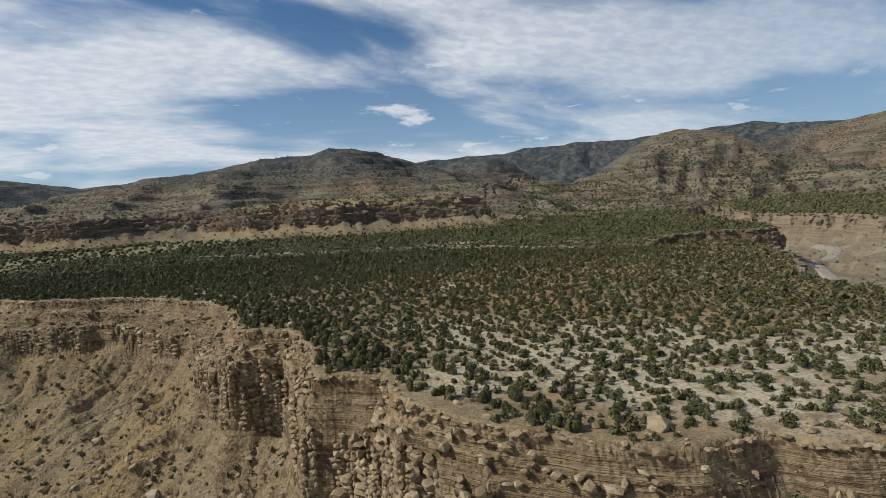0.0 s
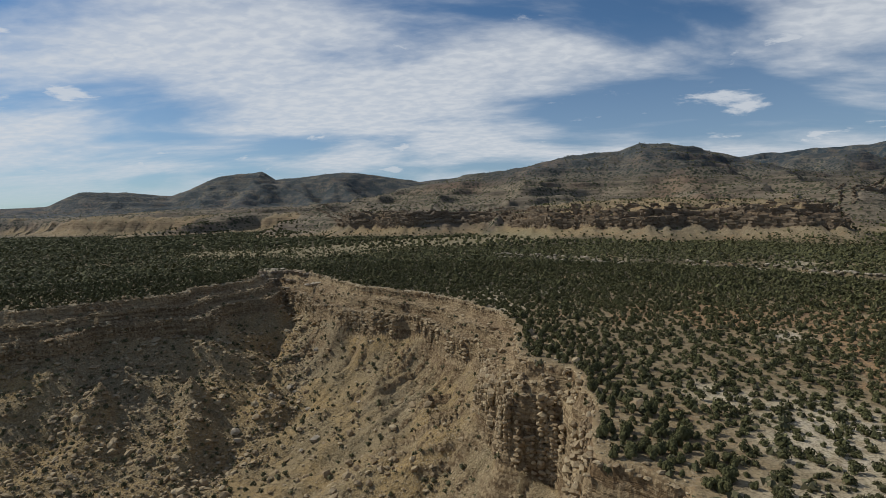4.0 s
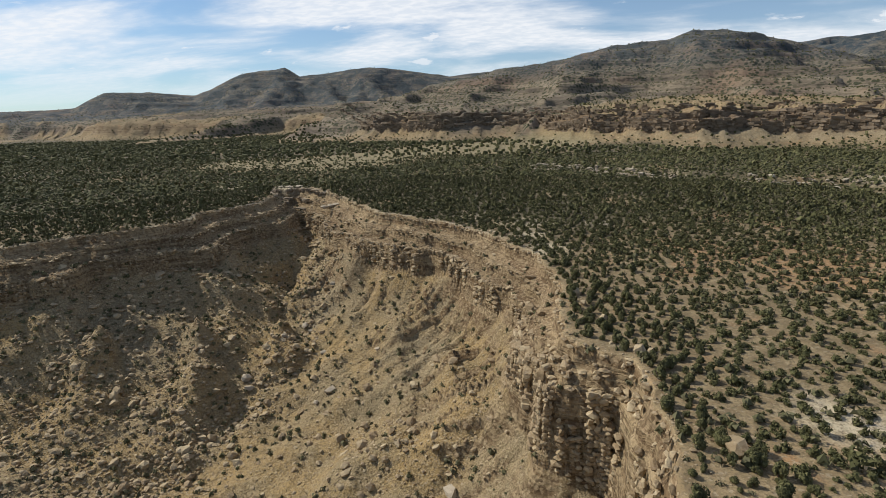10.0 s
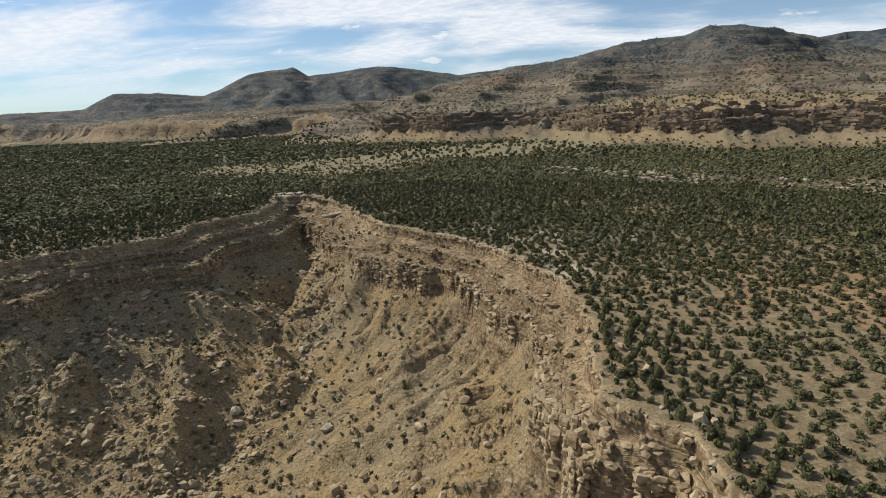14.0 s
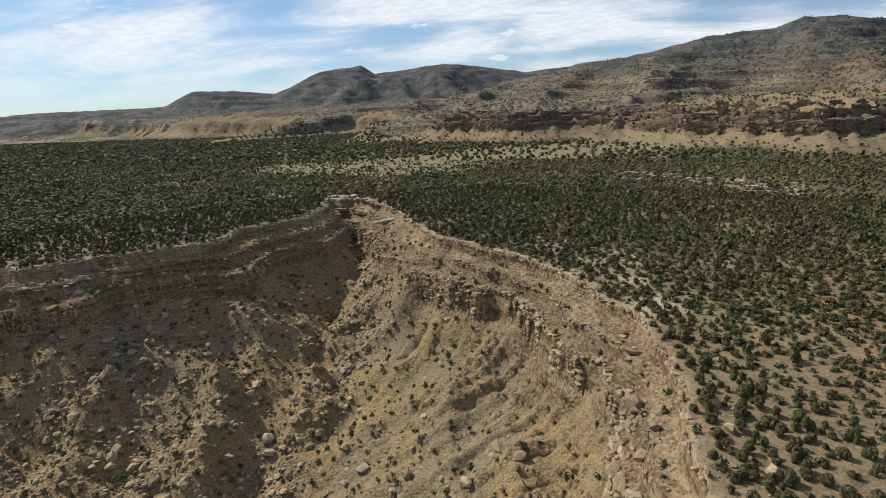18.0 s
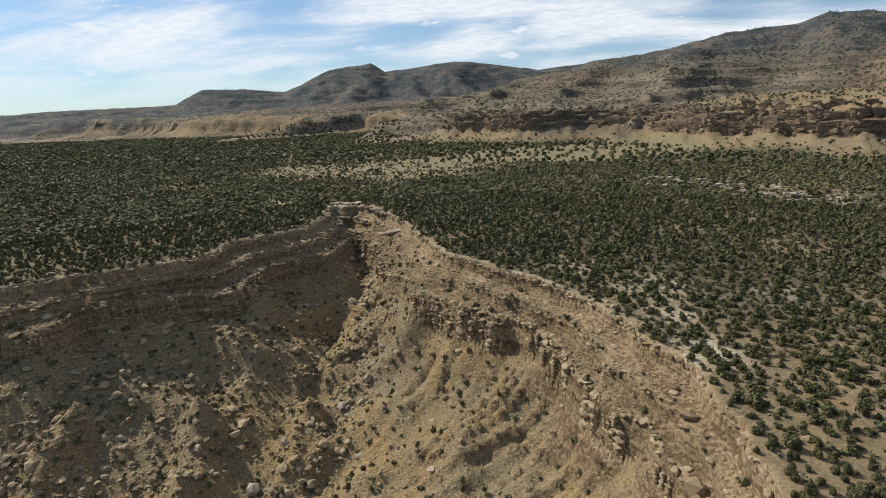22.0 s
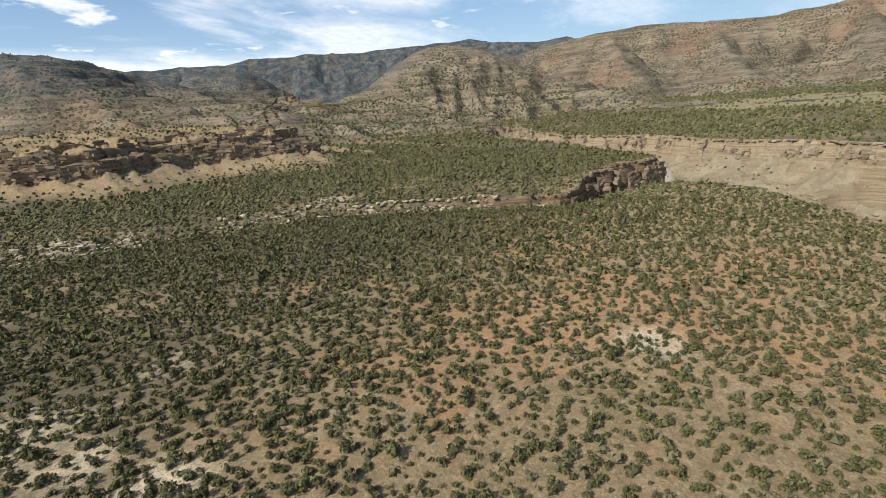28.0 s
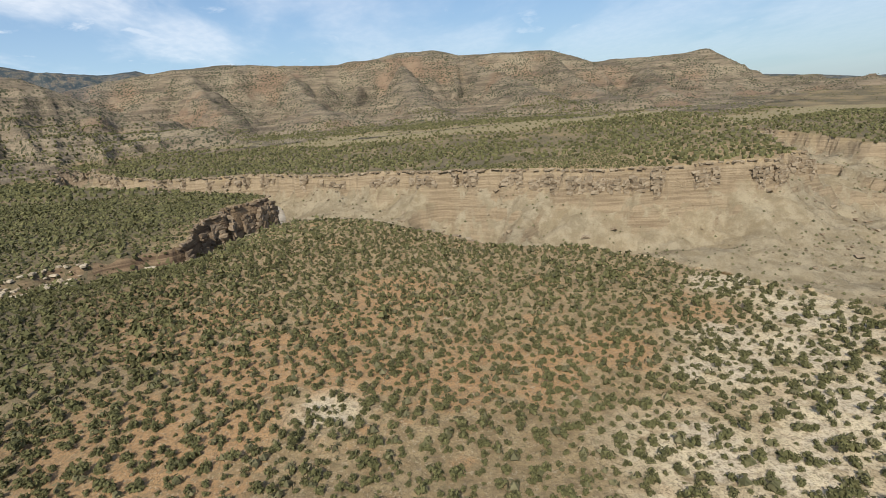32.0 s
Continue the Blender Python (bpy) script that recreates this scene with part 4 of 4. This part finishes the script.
def thin(x, y, ok, cell):
    """Of the places that are ok, one to each cell."""
    idx = np.nonzero(ok)[0]
    key = np.round(x[idx] / cell[idx]).astype(np.int64) * 100003 + np.round(y[idx] / cell[idx]).astype(np.int64)
    _, first = np.unique(key, return_index=True)
    return idx[first]


def columns(x, y, low, high, ang, wide, rng, bed=1.0, long=1.0):
    """Broken blocks stacked bed upon bed from low to high."""
    place, size, turn = [], [], []
    n = len(x)
    high = np.maximum(high, low + 0.5)
    count = np.clip(np.round((high - low) / (wide * bed)), 1, 16)
    yaw = ang + np.pi / 2 + rng.uniform(-0.25, 0.25, n)
    for k in range(16):
        m = count > k
        c = int(m.sum())
        if not c:
            break
        h = (high - low)[m] / count[m]
        w = wide[m]
        back = rng.uniform(-0.35, 0.25, c) * w
        px, py = x[m] + np.cos(ang[m]) * back, y[m] + np.sin(ang[m]) * back
        place.append(np.stack([px + rng.uniform(-0.2, 0.2, c) * w, py + rng.uniform(-0.2, 0.2, c) * w, low[m] + h * (k + 0.5 + rng.uniform(-0.2, 0.2, c))], -1))
        size.append(np.stack([rng.uniform(0.45, 1.3, c) * w * long, rng.uniform(0.5, 0.95, c) * w, h * rng.uniform(0.4, 0.75, c)], -1))
        turn.append(yaw[m] + rng.uniform(-0.3, 0.3, c))
    return np.vstack(place), np.vstack(size), np.concatenate(turn)


def build_rocks():
    prng = np.random.default_rng(21)
    slabs = [slab_shape(prng) for _ in range(8)]
    shapes = [block_shape(prng) for _ in range(8)]
    balls = [boulder_shape(prng, ICO1) for _ in range(8)]
    cobbles = [boulder_shape(prng, ICO0) for _ in range(8)]
    # boulders fallen on the slopes
    x, y, rng = strewn(-185, 215, -60, 250, 0.98, 22)
    z, d, b, share, d2 = lay(x, y, True)
    away = near_line(x, y, WAY)[0]
    den = np.where(d2 > 1.5, 0.24 + 0.42 * step(-50, -75, x) + 0.5 * fbm(x, y, 14, 3, 180) + 0.12 * step(14, 2, d2) + 0.25 * step(26, 40, d), np.where(d > 0.8, 0.42, 0.30 * step(-7, -1.5, d)))
    den = den * step(230, 110, away) * np.where(x > 60, 0.5, 1)
    gully = step(9, 2, near_line(x, y, [(-70, 212), (-56, 180), (-52, 156), (-58, 130), (-70, 100)])[0])
    heap = np.maximum(spots(x, y, [(-9, 96, 9), (-20, 104, 10), (-2, 78, 9), (-32, 92, 10)]), gully)
    den = den + 0.3 * heap
    keep = rng.random(len(x)) < den
    x, y, z, away, heap = x[keep], y[keep], z[keep], away[keep], heap[keep]
    n = len(x)
    size = (0.11 + 0.12 * rng.pareto(2.1, n)) * (1 + 0.75 * step(-45, -80, x) + 0.9 * heap)
    size = np.minimum(size, rng.uniform(0.5, 1.15, n))
    order = np.argsort(-size / (60 + away))
    x, y, z, size = x[order], y[order], z[order], size[order]
    meshes = [mesh_of("boulder", v, f, MAT_ROCK) for v, f in balls]
    blocks = [mesh_of("rock_block", v, f, MAT_ROCK) for v, f in shapes]
    for i in range(260):
        ob = new("boulder", meshes[i % 8])
        s = float(size[i])
        ob.matrix_basis = Matrix.LocRotScale((x[i], y[i], z[i] + 0.30 * s), Euler((rng.uniform(-0.4, 0.4), rng.uniform(-0.4, 0.4), rng.uniform(0, 6.28))), (s * rng.uniform(0.9, 1.5), s, s * rng.uniform(0.6, 0.95)))
        tagged(ob, "large pale sandstone boulder fallen on the slope" if s > 1.1 else "tan sandstone boulder lying on the clay slope", "boulder", "boulders on the slope")
    x, y, z, size = x[260:], y[260:], z[260:], size[260:]
    n = len(x)
    big = size > 0.33
    chips = [(BLOB[0] * (1 + prng.uniform(-0.35, 0.35, (6, 3))).astype(np.float32), BLOB[1]) for _ in range(6)]
    v1 = scatter(cobbles, np.stack([x, y, z + 0.2 * size], -1)[big], np.stack([size * rng.uniform(0.8, 1.5, n), size, size * rng.uniform(0.5, 0.9, n)], -1)[big], rng.uniform(0, 6.28, n)[big], rng.integers(0, 8, n)[big], rng.uniform(-0.4, 0.4, n)[big])
    v2 = scatter(chips, np.stack([x, y, z + 0.15 * size], -1)[~big], np.stack([size * rng.uniform(0.8, 1.6, n), size, size * rng.uniform(0.5, 0.9, n)], -1)[~big], rng.uniform(0, 6.28, n)[~big], rng.integers(0, 6, n)[~big], rng.uniform(-0.4, 0.4, n)[~big])
    v, f = joined([v1, v2])
    tagged(new("talus_rubble", mesh_of("talus_rubble", v, f, MAT_ROCK)), "tan sandstone rubble strewn over the canyon slopes", "rubble", kind="stuff")
    x, y, rng = strewn(120, 480, -330, 270, 2.3, 24)
    z, d, b, share, d2 = lay(x, y, True)
    keep = (d2 > 1.5) & (rng.random(len(x)) < 0.16 + 0.35 * fbm(x, y, 22, 3, 181) + 0.25 * step(20, 4, d2)) & (near_line(x, y, WAY)[0] > 150)
    x, y, z = x[keep], y[keep], z[keep]
    n = len(x)
    size = np.minimum(0.30 + 0.26 * rng.pareto(2.2, n), 1.9)
    v, f = scatter(chips, np.stack([x, y, z + 0.2 * size], -1), np.stack([size * rng.uniform(0.8, 1.6, n), size, size * rng.uniform(0.5, 0.9, n)], -1), rng.uniform(0, 6.28, n), rng.integers(0, 6, n))
    tagged(new("far_rubble", mesh_of("far_rubble", v, f, MAT_CREAM)), "pale rubble below the far canyon wall", "rubble", kind="stuff")
    x, y, rng = strewn(60, 480, -330, 270, 4.2, 25)
    z, d, b, share, d2 = lay(x, y, True)
    keep = (d2 > 2) & (rng.random(len(x)) < 0.10 + 0.5 * fbm(x, y, 30, 3, 182) + 0.4 * step(30, 50, d))
    x, y, z = x[keep], y[keep], z[keep]
    n = len(x)
    size = rng.uniform(0.4, 1.0, n)
    v, f = scatter([OCTA], np.stack([x, y, z + 0.2], -1), np.stack([size, size, size], -1), rng.uniform(0, 6.28, n), np.zeros(n, int))
    tagged(new("canyon_scrub", mesh_of("canyon_scrub", v, f, MAT_SAGE)), "low grey-green scrub on the canyon slopes and floor", "scrub", kind="stuff")
    x, y, rng = strewn(15, 215, 150, 315, 1.5, 26)
    dd = near_line(x + 4 * fbm(x, y, 14, 2, 21), y + 4 * fbm(x, y, 14, 2, 22), DRAW)[0]
    keep = (rng.random(len(x)) < np.where(np.abs(dd - 12) < 2.2, 0.55, np.where(np.abs(dd - 7) < 1.6, 0.4, np.where(dd < 12, 0.10, 0)))) & (fbm(x, y, 20, 2, 183) > -0.25)
    x, y = x[keep], y[keep]
    n = len(x)
    size = rng.uniform(0.3, 0.95, n)
    v, f = scatter(shapes, np.stack([x, y, lay(x, y) + 0.25 * size], -1), np.stack([size * rng.uniform(0.9, 2.0, n), size, size * rng.uniform(0.4, 0.7, n)], -1), rng.uniform(0, 6.28, n), rng.integers(0, 8, n))
    tagged(new("ledge_rocks", mesh_of("ledge_rocks", v, f, MAT_PALE)), "pale grey sandstone slabs along the shallow draw", "rocks", kind="stuff")
    # blocks along the ledges of the rims
    pts = np.array(RIM, np.float32)[4:74]
    px, py = [], []
    rng = np.random.default_rng(23)
    for p, q in zip(pts, pts[1:]):
        m = int(np.hypot(*(q - p)) * 60)
        t = rng.random(m)[:, None]
        w = p + (q - p) * t + rng.uniform(-16, 16, (m, 2))
        px.append(w[:, 0])
        py.append(w[:, 1])
    x, y = np.concatenate(px).astype(np.float32), np.concatenate(py).astype(np.float32)
    z, d, b, share, d2 = lay(x, y, True)
    far = near_line(x, y, WAY)[0]
    gone = far > 150
    wide_ = np.maximum(d - 0.9 - d2, 0.1)
    upper = ((np.abs(d - 0.25) < 0.55) | ((np.abs((d - 0.9) / wide_ - 0.5) < 0.07) & (wide_ > 4))) & ~(gone & (rng.random(len(x)) < 0.5))
    loose = (d > 1.2) & (d2 < -0.4) & (rng.random(len(x)) < 0.45) & ~gone
    e = 0.8

    def outward(x, y):
        gx = lay(x + e, y, True)[1] - lay(x - e, y, True)[1]
        gy = lay(x, y + e, True)[1] - lay(x, y - e, True)[1]
        g = np.hypot(gx, gy) + 1e-6
        return gx / g, gy / g

    sel = thin(x, y, upper | loose, np.where(gone, 2.4, 0.72))
    bx, by, bfar, bl = x[sel], y[sel], far[sel], loose[sel]
    dx, dy = outward(bx, by)
    n = len(bx)
    grow = np.where(bfar > 150, 1.25, 0.6) * np.where(bl, 0.38, 1.0)
    bs = np.stack([rng.uniform(0.35, 1.25, n) * grow, rng.uniform(0.35, 0.75, n) * grow, rng.uniform(0.16, 0.50, n) * grow], -1)
    top = lay(bx - dx * 1.3, by - dy * 1.3)
    level = np.where(bl, lay(bx, by) + 0.08, top - bs[:, 2] * 0.55 - rng.uniform(0, 0.7, n))
    place, size3, turn = [np.stack([bx, by, level], -1)], [bs], [np.arctan2(dy, dx) + np.pi / 2 + rng.uniform(-0.25, 0.25, n)]
    # standing columns of the cliff below
    sel = thin(x, y, (d2 > -0.1) & (d2 < 1.3) & (fbm(x, y, 11, 2, 192) > np.where(gone, 0.02, -0.22)), np.where(gone, 2.0, 0.72))
    cx, cy, c2 = x[sel], y[sel], d2[sel]
    dx, dy = outward(cx, cy)
    top = lay(cx - dx * (c2 + 0.5), cy - dy * (c2 + 0.5)) - 0.15
    foot = lay(cx + dx * (2.3 - c2), cy + dy * (2.3 - c2))
    p, q, r = columns(cx, cy, foot - 0.3, foot + (top - foot) * np.clip(1.0 - 0.36 * c2 * (0.5 + vnoise(cx / 3, cy / 3, 191)) + rng.uniform(-0.10, 0.05, len(cx)), 0.2, 1.04), np.arctan2(dy, dx), np.where(far[sel] > 150, 1.5, 0.42 + 0.6 * rng.random(len(cx)) ** 2), rng, 1.0)
    place, size3, turn = place + [p], size3 + [q], turn + [r]
    # massive cracked blocks along the top of the lower cliff
    sel = thin(x, y, (d2 > -1.3) & (d2 < 0.15) & ~gone & (fbm(x, y, 12, 2, 195) > -0.3), np.full(len(x), 0.9))
    cx, cy = x[sel], y[sel]
    dx, dy = outward(cx, cy)
    n = len(cx)
    bs = np.stack([rng.uniform(0.30, 0.95, n), rng.uniform(0.28, 0.65, n), rng.uniform(0.22, 0.60, n)], -1) * (0.70 + 0.5 * rng.random((n, 1)))
    place.append(np.stack([cx, cy, lay(cx - dx * 0.6, cy - dy * 0.6) - 0.45 * bs[:, 2]], -1))
    size3.append(bs)
    turn.append(np.arctan2(dy, dx) + np.pi / 2 + rng.uniform(-0.35, 0.35, n))
    place, size3, turn = np.vstack(place), np.vstack(size3), np.concatenate(turn)
    far = near_line(place[:, 0], place[:, 1], WAY)[0]
    n = len(place)
    order = np.argsort(far)
    place, size3, turn = place[order], size3[order], turn[order]
    sx, sy, sz = size3.T
    rim = tagged(new("rim_ledge"), "broken sandstone ledge along the canyon rim", "ledge", kind="structure")
    for i in range(min(300, n)):
        ob = part("rock_block", blocks[i % 8], rim)
        ob.matrix_basis = Matrix.LocRotScale(place[i], Euler((rng.uniform(-0.08, 0.08), rng.uniform(-0.08, 0.08), turn[i])), (sx[i], sy[i], sz[i]))
    faraway = np.sort(far) > 150
    # blocks under the prow get the brown stone, painting the shade there
    prow = (place[:, 0] > 150) & (place[:, 0] < 310) & (place[:, 1] > 120)
    for m, mat, lab in ((faraway & ~prow, MAT_CREAM, "pale sandstone blocks along the far rims"), (faraway & prow, MAT_BROWN, "sandstone blocks under the prow, dark brown with painted-in shade")):
        v, f = scatter(slabs, place[m], size3[m], turn[m], rng.integers(0, 8, int(m.sum())))
        tagged(part("far_blocks", mesh_of("far_blocks", v, f, mat), rim), lab, kind="stuff")
    rest = slice(300, int((~faraway).sum()))
    v, f = scatter(cobbles, place[rest], size3[rest], turn[rest], rng.integers(0, 8, n)[rest], rng.uniform(-0.22, 0.22, n)[rest])
    tagged(part("rim_blocks", mesh_of("rim_blocks", v, f, MAT_ROCK), rim), "tan sandstone blocks along the rims", kind="stuff")
    # the brown cliffs of the northern bench
    px, py = [], []
    for p, q in zip(BENCH[10:28], BENCH[11:28]):
        m = int(math.hypot(q[0] - p[0], q[1] - p[1]) * 60)
        t = rng.random(m)
        px.append(p[0] + (q[0] - p[0]) * t + rng.uniform(-26, 26, m))
        py.append(p[1] + (q[1] - p[1]) * t + rng.uniform(-26, 26, m))
    x, y = np.concatenate(px).astype(np.float32), np.concatenate(py).astype(np.float32)
    _, _, b, share, _ = lay(x, y, True)
    cliff = tagged(new("bench_cliff"), "brown layered sandstone cliff above pale talus slopes", "cliff", kind="structure")
    pieces = []
    for lo, hi, wide in ((0.2, 1.9, 1.2), (9.2, 10.6, 1.1), (22.2, 24.0, 0.9)):
        sel = thin(x, y, (b > lo) & (b < hi), np.full(len(x), 2.3))
        cx, cy, cb = x[sel], y[sel], b[sel]
        gx = lay(cx + 2, cy, True)[2] - lay(cx - 2, cy, True)[2]
        gy = lay(cx, cy + 2, True)[2] - lay(cx, cy - 2, True)[2]
        g = np.hypot(gx, gy) + 1e-6
        gx, gy = gx / g, gy / g
        top = lay(cx + gx * (lo + 4.5 - cb), cy + gy * (lo + 4.5 - cb))
        foot = lay(cx - gx * (cb - lo + 1.5), cy - gy * (cb - lo + 1.5))
        p, q, r = columns(cx, cy, foot - 0.8, foot + (top - foot) * np.clip(0.92 + 0.08 * (cb - lo) / (hi - lo) + rng.uniform(-0.12, 0.02, len(cx)), 0.1, 1.0), np.arctan2(gy, gx), np.full(len(cx), wide), rng, 1.0, 2.8)
        pieces.append(scatter(slabs, p, q, r, rng.integers(0, 8, len(p))))
    v, f = joined(pieces)
    tagged(part("cliff_blocks", mesh_of("cliff_blocks", v, f, MAT_BROWN), cliff), "dark brown sandstone columns and beds", kind="stuff")


build_rocks()


# ================= the road on the canyon floor =================


def road_material():
    m, nt, bsdf = mat_new("gravel_road")
    k = Nodes(nt)
    k.put(bsdf.inputs["Base Color"], k.mix(k.ramp(k.noise(0.6, 4, 0.6), 0.35, 0.65), (0.26, 0.225, 0.175), (0.34, 0.30, 0.245)))
    return m


def build_road(name, line, width, label):
    pts = np.array(line, np.float32)
    fine = []
    for k in range(len(pts) - 1):
        p0, p1, p2, p3 = pts[max(k - 1, 0)], pts[k], pts[k + 1], pts[min(k + 2, len(pts) - 1)]
        for t in np.linspace(0, 1, 14, endpoint=False):
            fine.append(0.5 * (2 * p1 + (p2 - p0) * t + (2 * p0 - 5 * p1 + 4 * p2 - p3) * t * t + (3 * p1 - p0 - 3 * p2 + p3) * t**3))
    fine = np.array(fine)
    tan = np.gradient(fine, axis=0)
    tan /= np.linalg.norm(tan, axis=1, keepdims=True)
    nor = np.stack([-tan[:, 1], tan[:, 0]], -1)
    cols = [fine + nor * width * s for s in (-0.5, -0.25, 0, 0.25, 0.5)]
    zz = np.max([lay(c[:, 0], c[:, 1]) for c in cols], 0)
    zz = np.convolve(np.pad(zz, 3, mode="edge"), np.ones(7) / 7, "valid") + 0.5
    rows = [np.column_stack([c, zz]) for c in cols]
    skirt = [np.column_stack([fine + nor * width * s, zz - 2.5]) for s in (-0.9, 0.9)]
    rows = [skirt[0], *rows, skirt[1]]
    v = np.stack(rows, 1).reshape(-1, 3)
    w, n = len(rows), len(fine)
    i = np.arange(n - 1)[:, None] * w + np.arange(w - 1)
    f = np.stack([i, i + 1, i + w + 1, i + w], -1).reshape(-1, 4)
    tagged(new(name, mesh_of(name, v, f, MAT_ROAD, True)), label, "road", kind="structure")


MAT_ROAD = road_material()
build_road("road", [(225, 60), (250, 88), (276, 104), (300, 132), (332, 150), (366, 153), (388, 170), (409, 208), (450, 262), (520, 330)], 5.5, "pale gravel road winding along the canyon floor")


# ================= single rocks that stand out =================


def big_rocks():
    prng = np.random.default_rng(31)
    shapes = [boulder_shape(prng, ICO1) for _ in range(6)]
    meshes = [mesh_of("boulder", v, f, MAT_PALE) for v, f in shapes]
    for k, (x, y, s) in enumerate(((-39.5, 130, 1.3), (-42.5, 128.5, 0.7), (-63, 136, 1.35), (-61, 133.5, 1.0), (-8, 93, 1.2), (-50, 171, 1.0), (-55, 158, 1.0), (-53, 156, 0.8), (-58, 150, 0.8), (-30, 140, 0.8), (-46, 146, 0.8))):
        z = float(lay([x], [y])[0])
        ob = new("boulder", meshes[k % 6])
        ob.matrix_basis = Matrix.LocRotScale((x, y, z + 0.4 * s), Euler((0.2, -0.15, k * 1.3)), (s * 1.15, s * 0.95, s * 0.75))
        tagged(ob, "huge pale sandstone boulder resting on the talus slope", "boulder", "boulders on the slope")
    # caprock that overhangs the hollows at the canyon's head
    for x, y, turn, sx, sy, lab in ((-90, 243, 0.1, 5.5, 2.4, "pale rounded caprock over a dark cave at the canyon head"), (-63, 214, 0.9, 4.0, 1.5, "pale caprock slab on the canyon rim")):
        hang = tagged(new("rock_overhang"), lab, "overhang")
        z = max(float(lay([x + 2.0], [y + 3.0])[0]), float(lay([x - 2.0], [y + 3.0])[0]))
        for k in range(3):
            off = (k - 1) * sx * 0.62
            ob = part("rock_slab", meshes[(k + 1) % 6], hang)
            ob.matrix_basis = Matrix.LocRotScale((x + off * math.cos(turn), y + off * math.sin(turn), z - 0.1 + 0.1 * k), Euler((0.05, -0.04, turn + 0.15 * (k - 1))), (sx * 0.42, sy, 0.75))


big_rocks()
